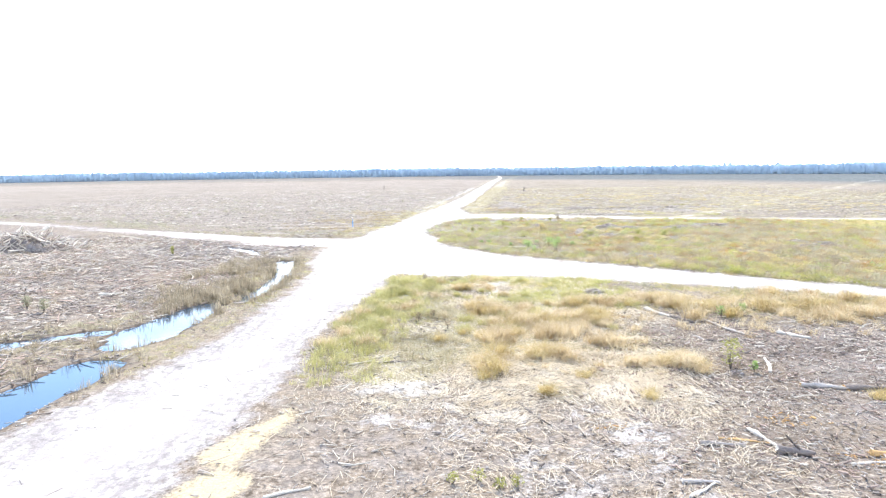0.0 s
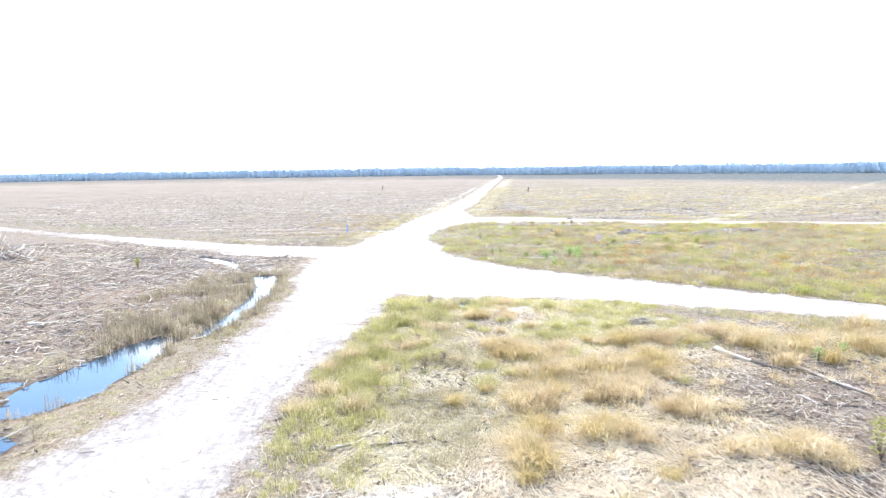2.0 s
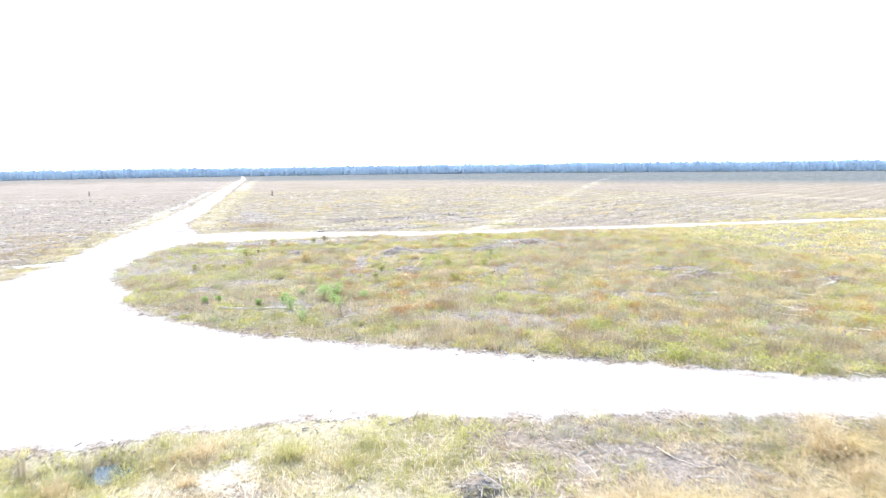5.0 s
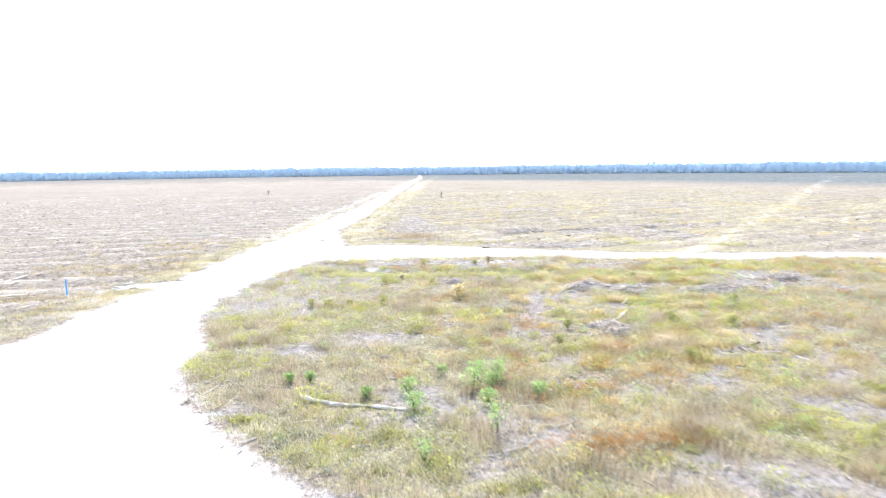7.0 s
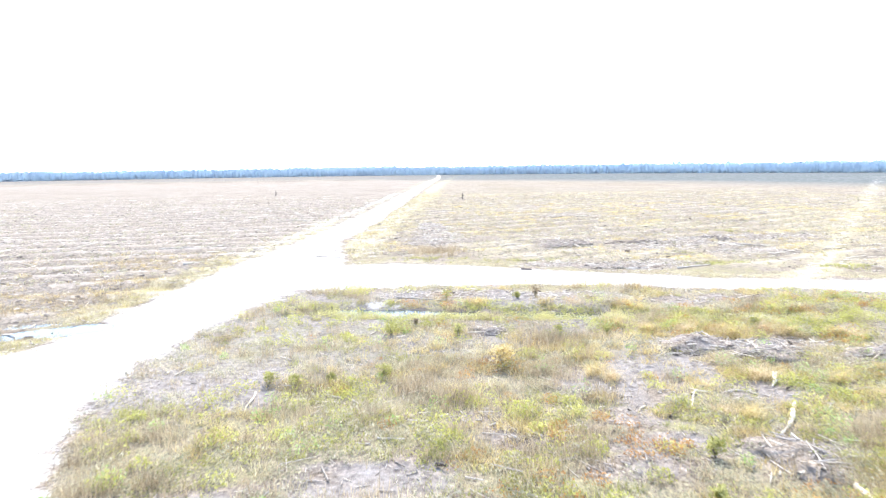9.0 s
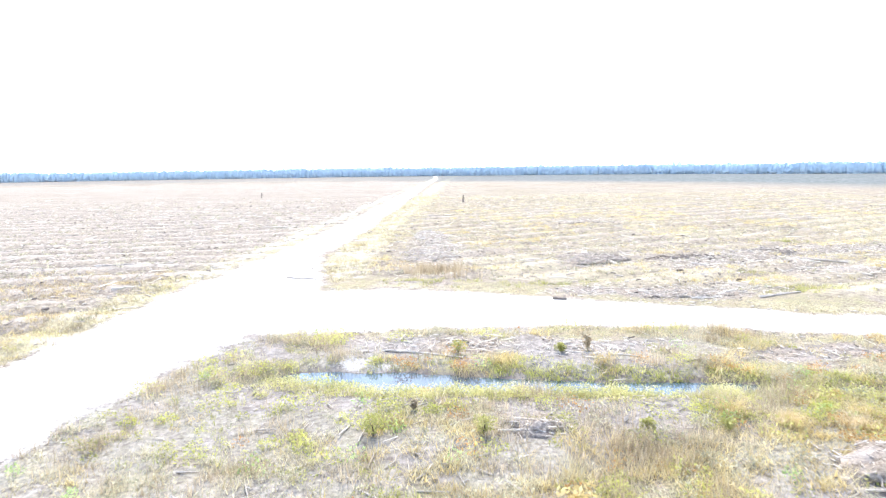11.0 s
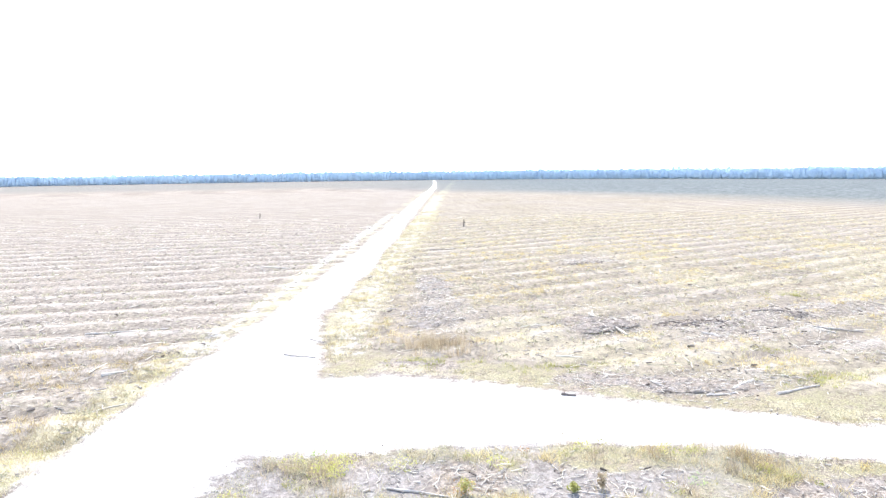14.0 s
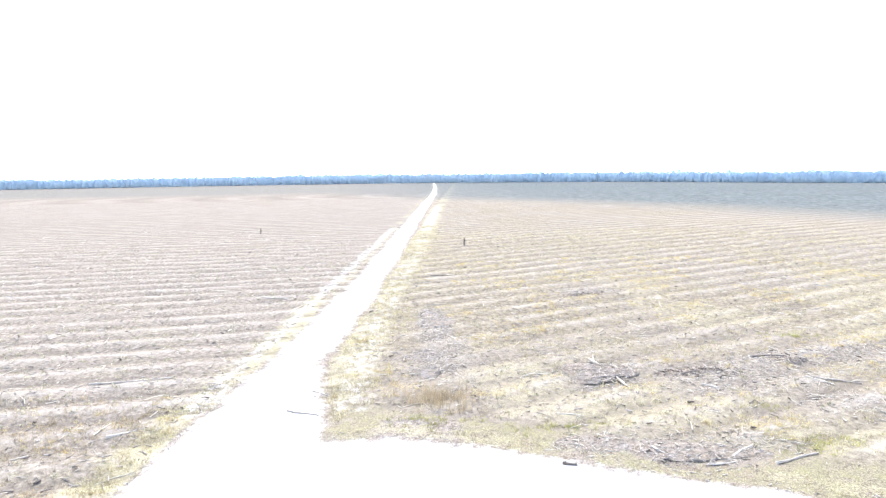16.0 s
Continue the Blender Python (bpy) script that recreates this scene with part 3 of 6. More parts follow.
def plant_cover(x, y, re):
    """How much of the ground grass covers, from 0 to 1."""
    n = fbm(x, y, 7, 3)
    verge = np.exp(-((re - 1.6) / 1.4) ** 2)
    fore = (y < 52) & (x > -9) & ~((y > np.interp(x, [p[0] for p in ROAD_EAST], [p[1] for p in ROAD_EAST])) & (x > 5))
    isle = (y > np.interp(x, [p[0] for p in ROAD_EAST], [p[1] for p in ROAD_EAST])) & (x > -4) & (y < 125)
    west = (x < -10) & (y < 82)
    roadside = smooth(-8, -4, x) * smooth(3, -1, x) * smooth(24, 31, y) * (y < 50)
    gold = smooth(-1, 3, x) * smooth(13, 8, x) * smooth(22, 30, y) * (y < 50)
    gold2 = np.exp(-(((x - 20.5) / 6) ** 2 + ((y - 37.5) / 4.5) ** 2))
    c = np.where(fore, np.maximum.reduce([0.6 * roadside, 0.85 * gold * smooth(0.3, 0.6, n), 0.95 * gold2, 0.20 * smooth(0.5, 0.7, n)]), 0)
    c = np.where(isle & ~fore, 0.60 * smooth(0.40, 0.47, kinds_of_weed(x, y)) * smooth(1.0, 0.4, debris(x, y)), c)
    c = np.where(west, 0.25 * smooth(0.45, 0.65, n) + 0.3 * np.exp(-((pool_edge(x, y) - 1.3) / 1.3) ** 2), c)
    c = np.maximum(c, 0.38 * smooth(-16.5, -15, x) * (x < -8) * (y > 24) * smooth(62, 56, y))
    far = np.maximum(west_field(x, y), east_field(x, y))
    c = np.where(far > 0.5, 0.08 + 0.4 * smooth(0.5, 0.75, n) + 0.25 * east_field(x, y) * smooth(0.45, 0.6, n), c)
    c = np.maximum(c, np.where(y < 52, 0.35, 0.4) * verge * smooth(0.25, 0.5, n))
    return c * smooth(-0.2, 0.5, re) * smooth(-0.1, 0.4, pool_edge(x, y))


GROUND_X = spread(-30, 46, 0.48, -2600, 2600, 1.05)
GROUND_Y = np.concatenate([spread(12, 132, 0.46, -900, 132, 1.07)[:-1], np.arange(132, 190, 0.75), np.arange(190, 430, 1.3), 430 * 1.02 ** np.arange(0, 92)])
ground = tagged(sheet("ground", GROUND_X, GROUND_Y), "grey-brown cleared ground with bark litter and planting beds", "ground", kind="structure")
road = tagged(sheet("road", GROUND_X[(GROUND_X > -120) & (GROUND_X < 90)], GROUND_Y[(GROUND_Y > -20) & (GROUND_Y < 900)], 0.012, lambda re: re < 0.6),
              "white sandy tracks meeting at a worn junction", "road", kind="structure")


def puddle(name, points, label, z):
    pts = np.array(points)
    lo, hi = pts[:, :2].min(0) - 1.6, pts[:, :2].max(0) + 1.6
    xs, ys = np.linspace(lo[0], hi[0], 12), np.linspace(lo[1], hi[1], 16)
    gx, gy = np.meshgrid(xs, ys)
    i = np.arange(192).reshape(16, 12)
    f = np.stack([i[:-1, :-1], i[:-1, 1:], i[1:, 1:], i[1:, :-1]], -1).reshape(-1, 4)
    near = chain(points, gx.ravel(), gy.ravel()) < 1.5
    f = f[near[f].any(1)]
    used = np.unique(f)
    back = np.full(192, -1)
    back[used] = np.arange(len(used))
    v = np.stack([gx.ravel(), gy.ravel(), np.full(192, z)], 1)[used]
    ob = new(name, mesh_of(name, v, back[f], WATER))
    return tagged(ob, label, "water", kind="structure")


for i, (key, pts) in enumerate(POOLS.items()):
    puddle("water", pts, "shallow still water in a ditch reflecting the sky" if key not in ("reed", "west") else "small shallow puddle on bare sand", WATER_Z - 0.004 * i - (0.12 if key.startswith("ditch") else 0))

# ---- far woods ----

def far_woods(rng):
    """A belt of pines, four trees deep, on the rim of the cleared land."""
    spots = []
    for (ax, ay), (bx, by) in zip(WOOD_EDGE, WOOD_EDGE[1:]):
        length = math.hypot(bx - ax, by - ay)
        n = int(length / 2.4) * 4
        k = -0.03 + 1.06 * (np.arange(n) + rng.rand(n)) / n
        back = np.where(np.arange(n) % 2, 3 * rng.rand(n), 6 + 20 * rng.rand(n))
        spots.append(np.stack([ax + (bx - ax) * k - (by - ay) / length * back, ay + (by - ay) * k + (bx - ax) / length * back, back], 1))
    x, y, back = np.concatenate(spots).T
    n = len(x)
    z = ground_z(x, y)
    h = (9.7 + 0.9 * rng.randn(n) + 0.04 * back) * (0.90 + 0.22 * fbm(x, y, 45, 2))
    ring = np.array([(math.cos(a), math.sin(a)) for a in np.linspace(0, 2 * math.pi, 4)[:-1]])
    foot = np.stack([x, y, z], 1)[:, None, :]
    low = np.concatenate([ring * 0.2, np.full((3, 1), -0.2)], 1)[None] + foot
    top = np.concatenate([ring * 0.06, np.zeros((3, 1))], 1)[None] + foot + np.stack([0 * h, 0 * h, 0.9 * h], 1)[:, None, :]
    trunk_v = np.concatenate([low, top], 1).reshape(-1, 3)
    trunk_f = (6 * np.arange(n)[:, None, None] + np.array([(0, 1, 4, 3), (1, 2, 5, 4), (2, 0, 3, 5)])[None]).reshape(-1, 4)
    # each crown: a lumpy tapering core and loose boughs round it
    rings, sides = 5, 6
    lift = np.array([0.02, 0.22, 0.5, 0.78, 0.97])
    wide = np.array([2.4, 3.4, 3.3, 2.7, 1.2])
    a = (np.arange(sides) * 2 * math.pi / sides)[None, None, :] + rng.rand(n, rings, 1)
    r = wide[None, :, None] * (0.75 + 0.5 * rng.rand(n, rings, sides))
    up = h[:, None, None] * (lift[None, :, None] + 0.05 * rng.randn(n, rings, sides))
    core_v = np.stack([x[:, None, None] + r * np.cos(a), y[:, None, None] + r * np.sin(a), z[:, None, None] + up], -1).reshape(-1, 3)
    o = (np.arange(rings - 1)[:, None] * sides + np.arange(sides)[None, :])
    q = (np.arange(rings - 1)[:, None] * sides + (np.arange(sides)[None, :] + 1) % sides)
    tri = np.concatenate([np.stack([o, q, q + sides], -1).reshape(-1, 3), np.stack([o, q + sides, o + sides], -1).reshape(-1, 3)])
    core_f = (rings * sides * np.arange(n)[:, None, None] + tri[None]).reshape(-1, 3)
    m = 16
    tree = np.repeat(np.arange(n), m)
    t = rng.rand(n * m) ** 0.9
    rad = (2.1 * (1 - t) ** 0.5 + 0.2) * (0.6 + 0.5 * rng.rand(n * m))
    a = rng.rand(n * m) * 2 * math.pi
    c = np.stack([x[tree] + rad * np.cos(a), y[tree] + rad * np.sin(a), z[tree] + h[tree] * (0.05 + 0.93 * t)], 1)
    bough_v = (c[:, None, :] + rng.randn(n * m, 3, 3) * np.array([0.9, 0.9, 0.6])).reshape(-1, 3)
    crown_v = np.concatenate([core_v, bough_v])
    crown_f = np.concatenate([core_f, len(core_v) + np.arange(3 * n * m).reshape(-1, 3)])
    base = new("pine_woods", mesh_of("pine_woods", crown_v, crown_f, HAZED_LEAF, True))
    tagged(base, "distant belt of pine woods along the horizon, haze painted in as pale blue", "forest", kind="stuff")
    tagged(part_mesh("trunk", mesh_of("trunk", trunk_v, trunk_f, BARK), base, "slim grey pine trunks"), kind="stuff")


far_woods(np.random.RandomState(3))

# ---- grass, weeds and litter ----


def scatter(rng, x0, x1, y0, y1, per_m2, keep):
    n = int((x1 - x0) * (y1 - y0) * per_m2)
    x, y = x0 + (x1 - x0) * rng.rand(n), y0 + (y1 - y0) * rng.rand(n)
    rim = np.minimum.reduce([x - x0, x1 - x, y - y0, y1 - y]) + 5 * (fbm(x, y, 6, 2) - 0.5)
    k = rng.rand(n) < keep(x, y) * smooth(-1, 3, rim)
    return x[k], y[k]


def blade_mesh(name, rng, x, y, z, count, tall, wide, lean, mat, clump=0.12, plain=False):
    """Tufts at x, y, z: each of count bent blades."""
    n = len(x)
    tuft = np.repeat(np.arange(n), count)
    m = len(tuft)
    a = rng.rand(m) * 2 * math.pi
    h = (np.broadcast_to(tall, n)[tuft]) * (0.5 + 0.7 * rng.rand(m))
    s = np.sqrt(np.broadcast_to(tall, n)[tuft] / 0.4)
    bx, by = x[tuft] + clump * s * rng.randn(m), y[tuft] + clump * s * rng.randn(m)
    bz = z[tuft] - 0.03
    tip = lean * (0.3 + rng.rand(m)) * h
    dx, dy = np.cos(a), np.sin(a)
    sx, sy = -dy * wide * (0.6 + 0.8 * rng.rand(m)), dx * wide
    if plain:
        v = np.stack([np.stack([bx - sx / 2, by - sy / 2, bz], 1), np.stack([bx + sx / 2, by + sy / 2, bz], 1), np.stack([bx + dx * tip, by + dy * tip, bz + h * (1 - 0.25 * lean)], 1)], 1)
        return mesh_of(name, v.reshape(-1, 3), np.arange(3 * m).reshape(-1, 3), mat)
    v = np.empty((m, 5, 3), np.float32)
    v[:, 0] = np.stack([bx - sx / 2, by - sy / 2, bz], 1)
    v[:, 1] = np.stack([bx + sx / 2, by + sy / 2, bz], 1)
    v[:, 2] = np.stack([bx + dx * tip * 0.35 + sx * 0.4, by + dy * tip * 0.35 + sy * 0.4, bz + h * 0.6], 1)
    v[:, 3] = np.stack([bx + dx * tip * 0.35 - sx * 0.4, by + dy * tip * 0.35 - sy * 0.4, bz + h * 0.6], 1)
    v[:, 4] = np.stack([bx + dx * tip, by + dy * tip, bz + h * (1 - 0.25 * lean)], 1)
    o = 5 * np.arange(m)[:, None]
    f = np.concatenate([o + [0, 1, 2], o + [0, 2, 3], o + [3, 2, 4]])
    return mesh_of(name, v.reshape(-1, 3), f, mat)


def leaf_mesh(name, rng, x, y, z, count, tall, spread_m, size, mat):
    """Low bushes at x, y, z: each a loose cloud of small leaves."""
    n = len(x)
    bush = np.repeat(np.arange(n), count)
    m = len(bush)
    t = np.broadcast_to(tall, n)[bush]
    r = spread_m * t * np.sqrt(rng.rand(m))
    a = rng.rand(m) * 2 * math.pi
    c = np.stack([x[bush] + r * np.cos(a), y[bush] + r * np.sin(a), z[bush] + t * (0.1 + 0.9 * rng.rand(m)) * (1 - 0.5 * (r / (spread_m * t)) ** 2)], 1)
    d = rng.randn(m, 3)
    d /= np.linalg.norm(d, axis=1)[:, None]
    e = np.cross(d, rng.randn(m, 3))
    e /= np.linalg.norm(e, axis=1)[:, None]
    s = (size * (0.6 + 0.8 * rng.rand(m)))[:, None]
    v = np.stack([c - d * s, c + e * s * 0.8, c + d * s], 1)
    f = np.arange(3 * m).reshape(-1, 3)
    return mesh_of(name, v.reshape(-1, 3), f, mat)


def stick_mesh(name, rng, x, y, z, long, thick, mat, tilt=0.12, bend=0.0):
    """Loose sticks: three-sided, tapered, bent, lying at all angles."""
    m = len(x)
    a = rng.rand(m) * 2 * math.pi
    l = long * (0.35 + 1.3 * rng.rand(m) ** 2.5)
    w = thick * (0.5 + rng.rand(m)) * np.sqrt(l / long)
    up = tilt * rng.rand(m) * l
    d = np.stack([np.cos(a) * l / 2, np.sin(a) * l / 2, up / 2], 1)
    c = np.stack([x, y, z + up / 2 + w * 0.4], 1)
    side = np.stack([-np.sin(a) * w, np.cos(a) * w, 0 * w], 1)
    top = np.stack([0 * w, 0 * w, w], 1)
    if bend == 0:
        v = np.stack([c - d - side / 2, c - d + side / 2, c - d + top, c + d - side * 0.3, c + d + side * 0.3, c + d + top * 0.6], 1)
        o = 6 * np.arange(m)[:, None]
        return mesh_of(name, v.reshape(-1, 3), np.concatenate([o + q for q in ([0, 1, 4, 3], [1, 2, 5, 4], [2, 0, 3, 5])]), mat)
    k = c + side / w[:, None] * (bend * l * rng.randn(m))[:, None] * 0.5
    v = np.stack([c - d - side / 2, c - d + side / 2, c - d + top, k - side * 0.45, k + side * 0.45, k + top * 0.9, c + d - side * 0.25, c + d + side * 0.25, c + d + top * 0.5], 1)
    o = 9 * np.arange(m)[:, None]
    f = np.concatenate([o + q for q in ([0, 1, 4, 3], [1, 2, 5, 4], [2, 0, 3, 5], [3, 4, 7, 6], [4, 5, 8, 7], [5, 3, 6, 8])])
    return mesh_of(name, v.reshape(-1, 3), f, mat)


def stuff(name, me, label, category):
    return tagged(new(name, me), label, category, kind="stuff")


rng = np.random.RandomState(11)


# centre and half lengths of the golden clumps in the near corner
STRAW_CLUMPS = [(2.4, 31.5, 0.8, 2.2), (2.0, 27.0, 0.6, 1.2), (4.7, 27.7, 1.0, 0.7), (7.4, 30.0, 1.0, 0.9), (8.8, 26.8, 1.1, 0.8), (10.3, 27.0, 0.6, 1.0), (11.0, 39.2, 1.4, 0.8),
    (14.2, 38.4, 1.6, 1.0), (15.4, 37.0, 0.9, 0.6), (4.4, 34.5, 1.0, 1.6), (7.6, 34.8, 1.4, 1.2), (5.3, 31.6, 0.8, 1.0), (0.0, 36.4, 0.5, 0.6), (2.5, 37.4, 0.9, 1.3), (1.7, 44.4, 1.1, 0.5),
    (8.0, 39.0, 1.3, 0.7), (4.8, 37.4, 0.7, 0.8), (10.6, 38.8, 0.9, 0.5), (6.4, 33.0, 1.1, 0.8), (3.4, 32.6, 0.8, 0.9)]


def straw_clumps(x, y):
    d = [np.exp(-(((x - a) / p) ** 2 + ((y - b) / q) ** 2)) for a, b, p, q in STRAW_CLUMPS]
    return np.clip(1.3 * np.maximum.reduce(d) + 0.9 * (fbm(x + 8, y, 1.4, 2) - 0.5), 0, 1) * (np.maximum.reduce(d) > 0.12)


def near_gold(x, y):
    g = np.maximum(straw_clumps(x, y), 0.24 * smooth(-0.5, 3, x) * smooth(12, 9, x) * smooth(24, 28, y) * smooth(40, 36, y))
    g2 = np.exp(-(((x - 20.5) / 6) ** 2 + ((y - 37.5) / 4.0) ** 2))
    return np.maximum(g, g2) * smooth(0.2, 1.2, road_edge(x, y))


# straw round the clearing's near corner
x, y = scatter(rng, -2, 30, 20, 48, 5, lambda x, y: near_gold(x, y) * 0.8)
stuff("straw_grass", blade_mesh("straw_grass", rng, x, y, ground_z(x, y), 34, 0.22 + 0.5 * rng.rand(len(x)) ** 1.5, 0.014, 1.5, STRAW), "dry golden straw grass in loose tufts", "grass")
# flattened straw, combed into mats


def straw_mats(name, rng, x, y, z, long, wide, mat):
    """Long dry blades lying down, neighbours combed the same way."""
    m = len(x)
    a = 9.0 * fbm(x + 400, y, 3.0, 2) + 0.5 * rng.randn(m)
    l = long * (0.5 + rng.rand(m))
    w = wide * (0.6 + 0.8 * rng.rand(m))
    d, s = np.stack([np.cos(a), np.sin(a), 0 * a], 1), np.stack([-np.sin(a), np.cos(a), 0 * a], 1)
    bow = (0.18 * l * rng.randn(m))[:, None]
    rise = np.stack([0 * a, 0 * a, (0.02 + 0.16 * rng.rand(m)) * l + 0.02], 1)
    p = np.stack([x, y, z], 1)
    k, e = p + d * l[:, None] * 0.5 + s * bow + rise, p + d * l[:, None] + rise * 0.25
    sw = s * w[:, None] / 2
    v = np.stack([p - sw, p + sw, k - sw, k + sw, e], 1)
    o = 5 * np.arange(m)[:, None]
    f = np.concatenate([o + [0, 1, 3], o + [0, 3, 2], o + [2, 3, 4]])
    return mesh_of(name, v.reshape(-1, 3), f, mat)


mats = lambda x, y: (0.10 * smooth(-6.5, -5, x) + 0.90 * smooth(-0.8, 1.2, x)) * smooth(15, 9, x) * (0.12 + 0.88 * smooth(19, 25, y)) * (0.25 + 0.75 * smooth(0.38, 0.50, fbm(x + 50, y, 3, 3))) * (1 - 0.7 * smooth(34, 40, y)) * (1 - 0.85 * smooth(8.5, 10.5, x) * smooth(36, 32, y)) * smooth(0.3, 1.0, road_edge(x, y))
x, y = scatter(rng, -8, 18, 12, 48, 170, mats)
stuff("flattened_straw", straw_mats("flattened_straw", rng, x, y, ground_z(x, y), 0.62, 0.019, PALE_STRAW), "pale flattened dry straw on bare ground", "grass")
x, y = scatter(rng, 14, 30, 30, 46, 50, lambda x, y: near_gold(x, y))
stuff("fallen_straw", straw_mats("fallen_straw", rng, x, y, ground_z(x, y), 0.5, 0.018, STRAW), "fallen dry straw near the sandy track", "grass")
# roadside grass of the near corner
x, y = scatter(rng, -8, 4, 22, 50, 14, lambda x, y: smooth(-8, -5.5, x) * smooth(3.5, -0.5, x) * smooth(23, 31, y) * 0.9 * smooth(4.8, 3.0, road_edge(x, y)) * smooth(0.32, 0.44, fbm(x + 3, y, 3, 3)) * smooth(0.0, 0.8, road_edge(x, y)))
stuff("roadside_grass", blade_mesh("roadside_grass", rng, x, y, ground_z(x, y), 24, 0.24 + 0.36 * rng.rand(len(x)), 0.014, 0.8, GREEN), "yellow-green roadside grass beside the white track", "grass")
# rough yellow grass along the near side of the eastern track
rough_edge = lambda x, y: smooth(-4, -2, x) * smooth(32, 24, x) * smooth(33, 38, y) * smooth(7, 4, road_edge(x, y)) * smooth(0.2, 0.9, road_edge(x, y)) * (1 - beyond(x, y))
beyond = lambda x, y: smooth(0.5, 1.5, y - np.interp(x, [p[0] for p in ROAD_EAST], [p[1] for p in ROAD_EAST]))
x, y = scatter(rng, -6, 34, 30, 52, 9, lambda x, y: 0.8 * rough_edge(x, y) * smooth(0.42, 0.54, fbm(x + 23, y + 9, 3, 3)))
stuff("rough_grass", blade_mesh("rough_grass", rng, x, y, ground_z(x, y), 22, 0.16 + 0.3 * rng.rand(len(x)), 0.018, 0.9, GREEN, 0.16, True), "rough yellow-green grass beside the eastern track", "grass")
x, y = scatter(rng, -6, 34, 30, 52, 7, lambda x, y: 0.8 * rough_edge(x, y) * smooth(0.46, 0.58, fbm(x + 123, y + 9, 3, 3)))
stuff("rough_straw", blade_mesh("rough_straw", rng, x, y, ground_z(x, y), 20, 0.2 + 0.35 * rng.rand(len(x)), 0.018, 1.1, STRAW, 0.16, True), "rough pale straw beside the eastern track", "grass")
near_edge = lambda x, y: smooth(9, 13, x) * np.exp(-((road_edge(x, y) - 1.6) / 1.3) ** 2) * (1 - beyond(x, y)) * smooth(34, 38, y)
x, y = scatter(rng, 9, 34, 32, 50, 7, lambda x, y: near_edge(x, y) * (0.2 + 0.8 * smooth(0.42, 0.56, fbm(x + 63, y, 2.4, 3))))
stuff("edge_weeds", leaf_mesh("edge_weeds", rng, x, y, ground_z(x, y), 40, 0.16 + 0.2 * rng.rand(len(x)), 1.0, 0.035, WEED), "low grey-olive weeds at the edge of the eastern track", "weeds")
north_of = lambda x, y: y - np.interp(x, [p[0] for p in ROAD_WEST[::-1]], [p[1] for p in ROAD_WEST[::-1]])
strip_olive = lambda x, y: smooth(0.3, 1.2, road_edge(x, y)) * smooth(-8, -13, x) * smooth(2, 4, north_of(x, y)) * smooth(17, 9, north_of(x, y))
x, y = scatter(rng, -90, -6, 72, 130, 3, lambda x, y: strip_olive(x, y) * (0.25 + 0.75 * smooth(0.42, 0.56, fbm(x + 163, y, 5, 3))))
stuff("olive_strip", blade_mesh("olive_strip", rng, x, y, ground_z(x, y), 16, 0.14 + 0.2 * rng.rand(len(x)), 0.04, 0.9, WEED, 0.25, True), "olive rough grass along the western track", "grass")
# greener grass behind the golden clumps, and greyish weeds on the bare spot beside them
behind = lambda x, y: smooth(2, 4, x) * smooth(14, 11, x) * smooth(36, 39, y) * smooth(0.4, 1.2, road_edge(x, y)) * (1 - beyond(x, y))
x, y = scatter(rng, 1, 16, 34, 50, 5, lambda x, y: behind(x, y) * smooth(0.40, 0.52, fbm(x + 353, y, 2.6, 3)))
stuff("mixed_grass", blade_mesh("mixed_grass", rng, x, y, ground_z(x, y), 30, 0.25 + 0.3 * rng.rand(len(x)), 0.016, 0.8, GREEN, 0.16, True), "yellow-green grass behind the golden straw", "grass")
x, y = scatter(rng, 1, 16, 34, 50, 1.6, lambda x, y: behind(x, y) * smooth(0.46, 0.56, fbm(x + 453, y, 2.0, 3)))
stuff("mixed_weeds", leaf_mesh("mixed_weeds", rng, x, y, ground_z(x, y), 60, 0.2 + 0.25 * rng.rand(len(x)), 1.0, 0.035, BRIGHT), "bright low weeds behind the golden straw", "weeds")
greyish = lambda x, y: np.exp(-(((x + 0.6) / 1.9) ** 2 + ((y - 32.5) / 4.0) ** 2)) * smooth(0.3, 1.0, road_edge(x, y))
x, y = scatter(rng, -5, 4, 26, 42, 4, lambda x, y: greyish(x, y) * smooth(0.40, 0.54, fbm(x + 553, y, 1.6, 3)))
stuff("grey_weeds", leaf_mesh("grey_weeds", rng, x, y, ground_z(x, y), 46, 0.16 + 0.3 * rng.rand(len(x)), 0.9, 0.03, WEED), "grey-olive weeds on a bare spot by the straw", "weeds")
x, y = scatter(rng, -5, 4, 24, 40, 10, lambda x, y: greyish(x, y))
stuff("grey_litter", stick_mesh("grey_litter", rng, x, y, ground_z(x, y), 0.3, 0.03, GREY_WOOD, 0.35, 0.12), "grey twigs and bark on a bare spot", "litter")
# the tongue of land between the two eastern tracks
north_bank = lambda x, y: smooth(1.4, 2.6, y - 97.2 + 0.17 * (x - 6.6)) * smooth(0.36, 0.5, fbm(x + 19, y + 3, 4, 3)) * smooth(40, 30, x)
inside = lambda x, y: beyond(x, y) * smooth(0.1, 0.9, road_edge(x, y)) * smooth(-0.1, 0.5, pool_edge(x, y)) * smooth(1.0, -1.0, y + 0.43 * np.minimum(x, 50) - 116 - 0.07 * np.maximum(x - 20, 0)) * (1 - 0.75 * north_bank(x, y))
between = lambda v, lo, hi: smooth(lo - 0.02, lo + 0.02, v) * smooth(hi + 0.02, hi - 0.02, v)
patch = lambda x, y, ox, oy, per, lo, hi: smooth(lo, hi, fbm(x + ox, y + oy, per, 3))
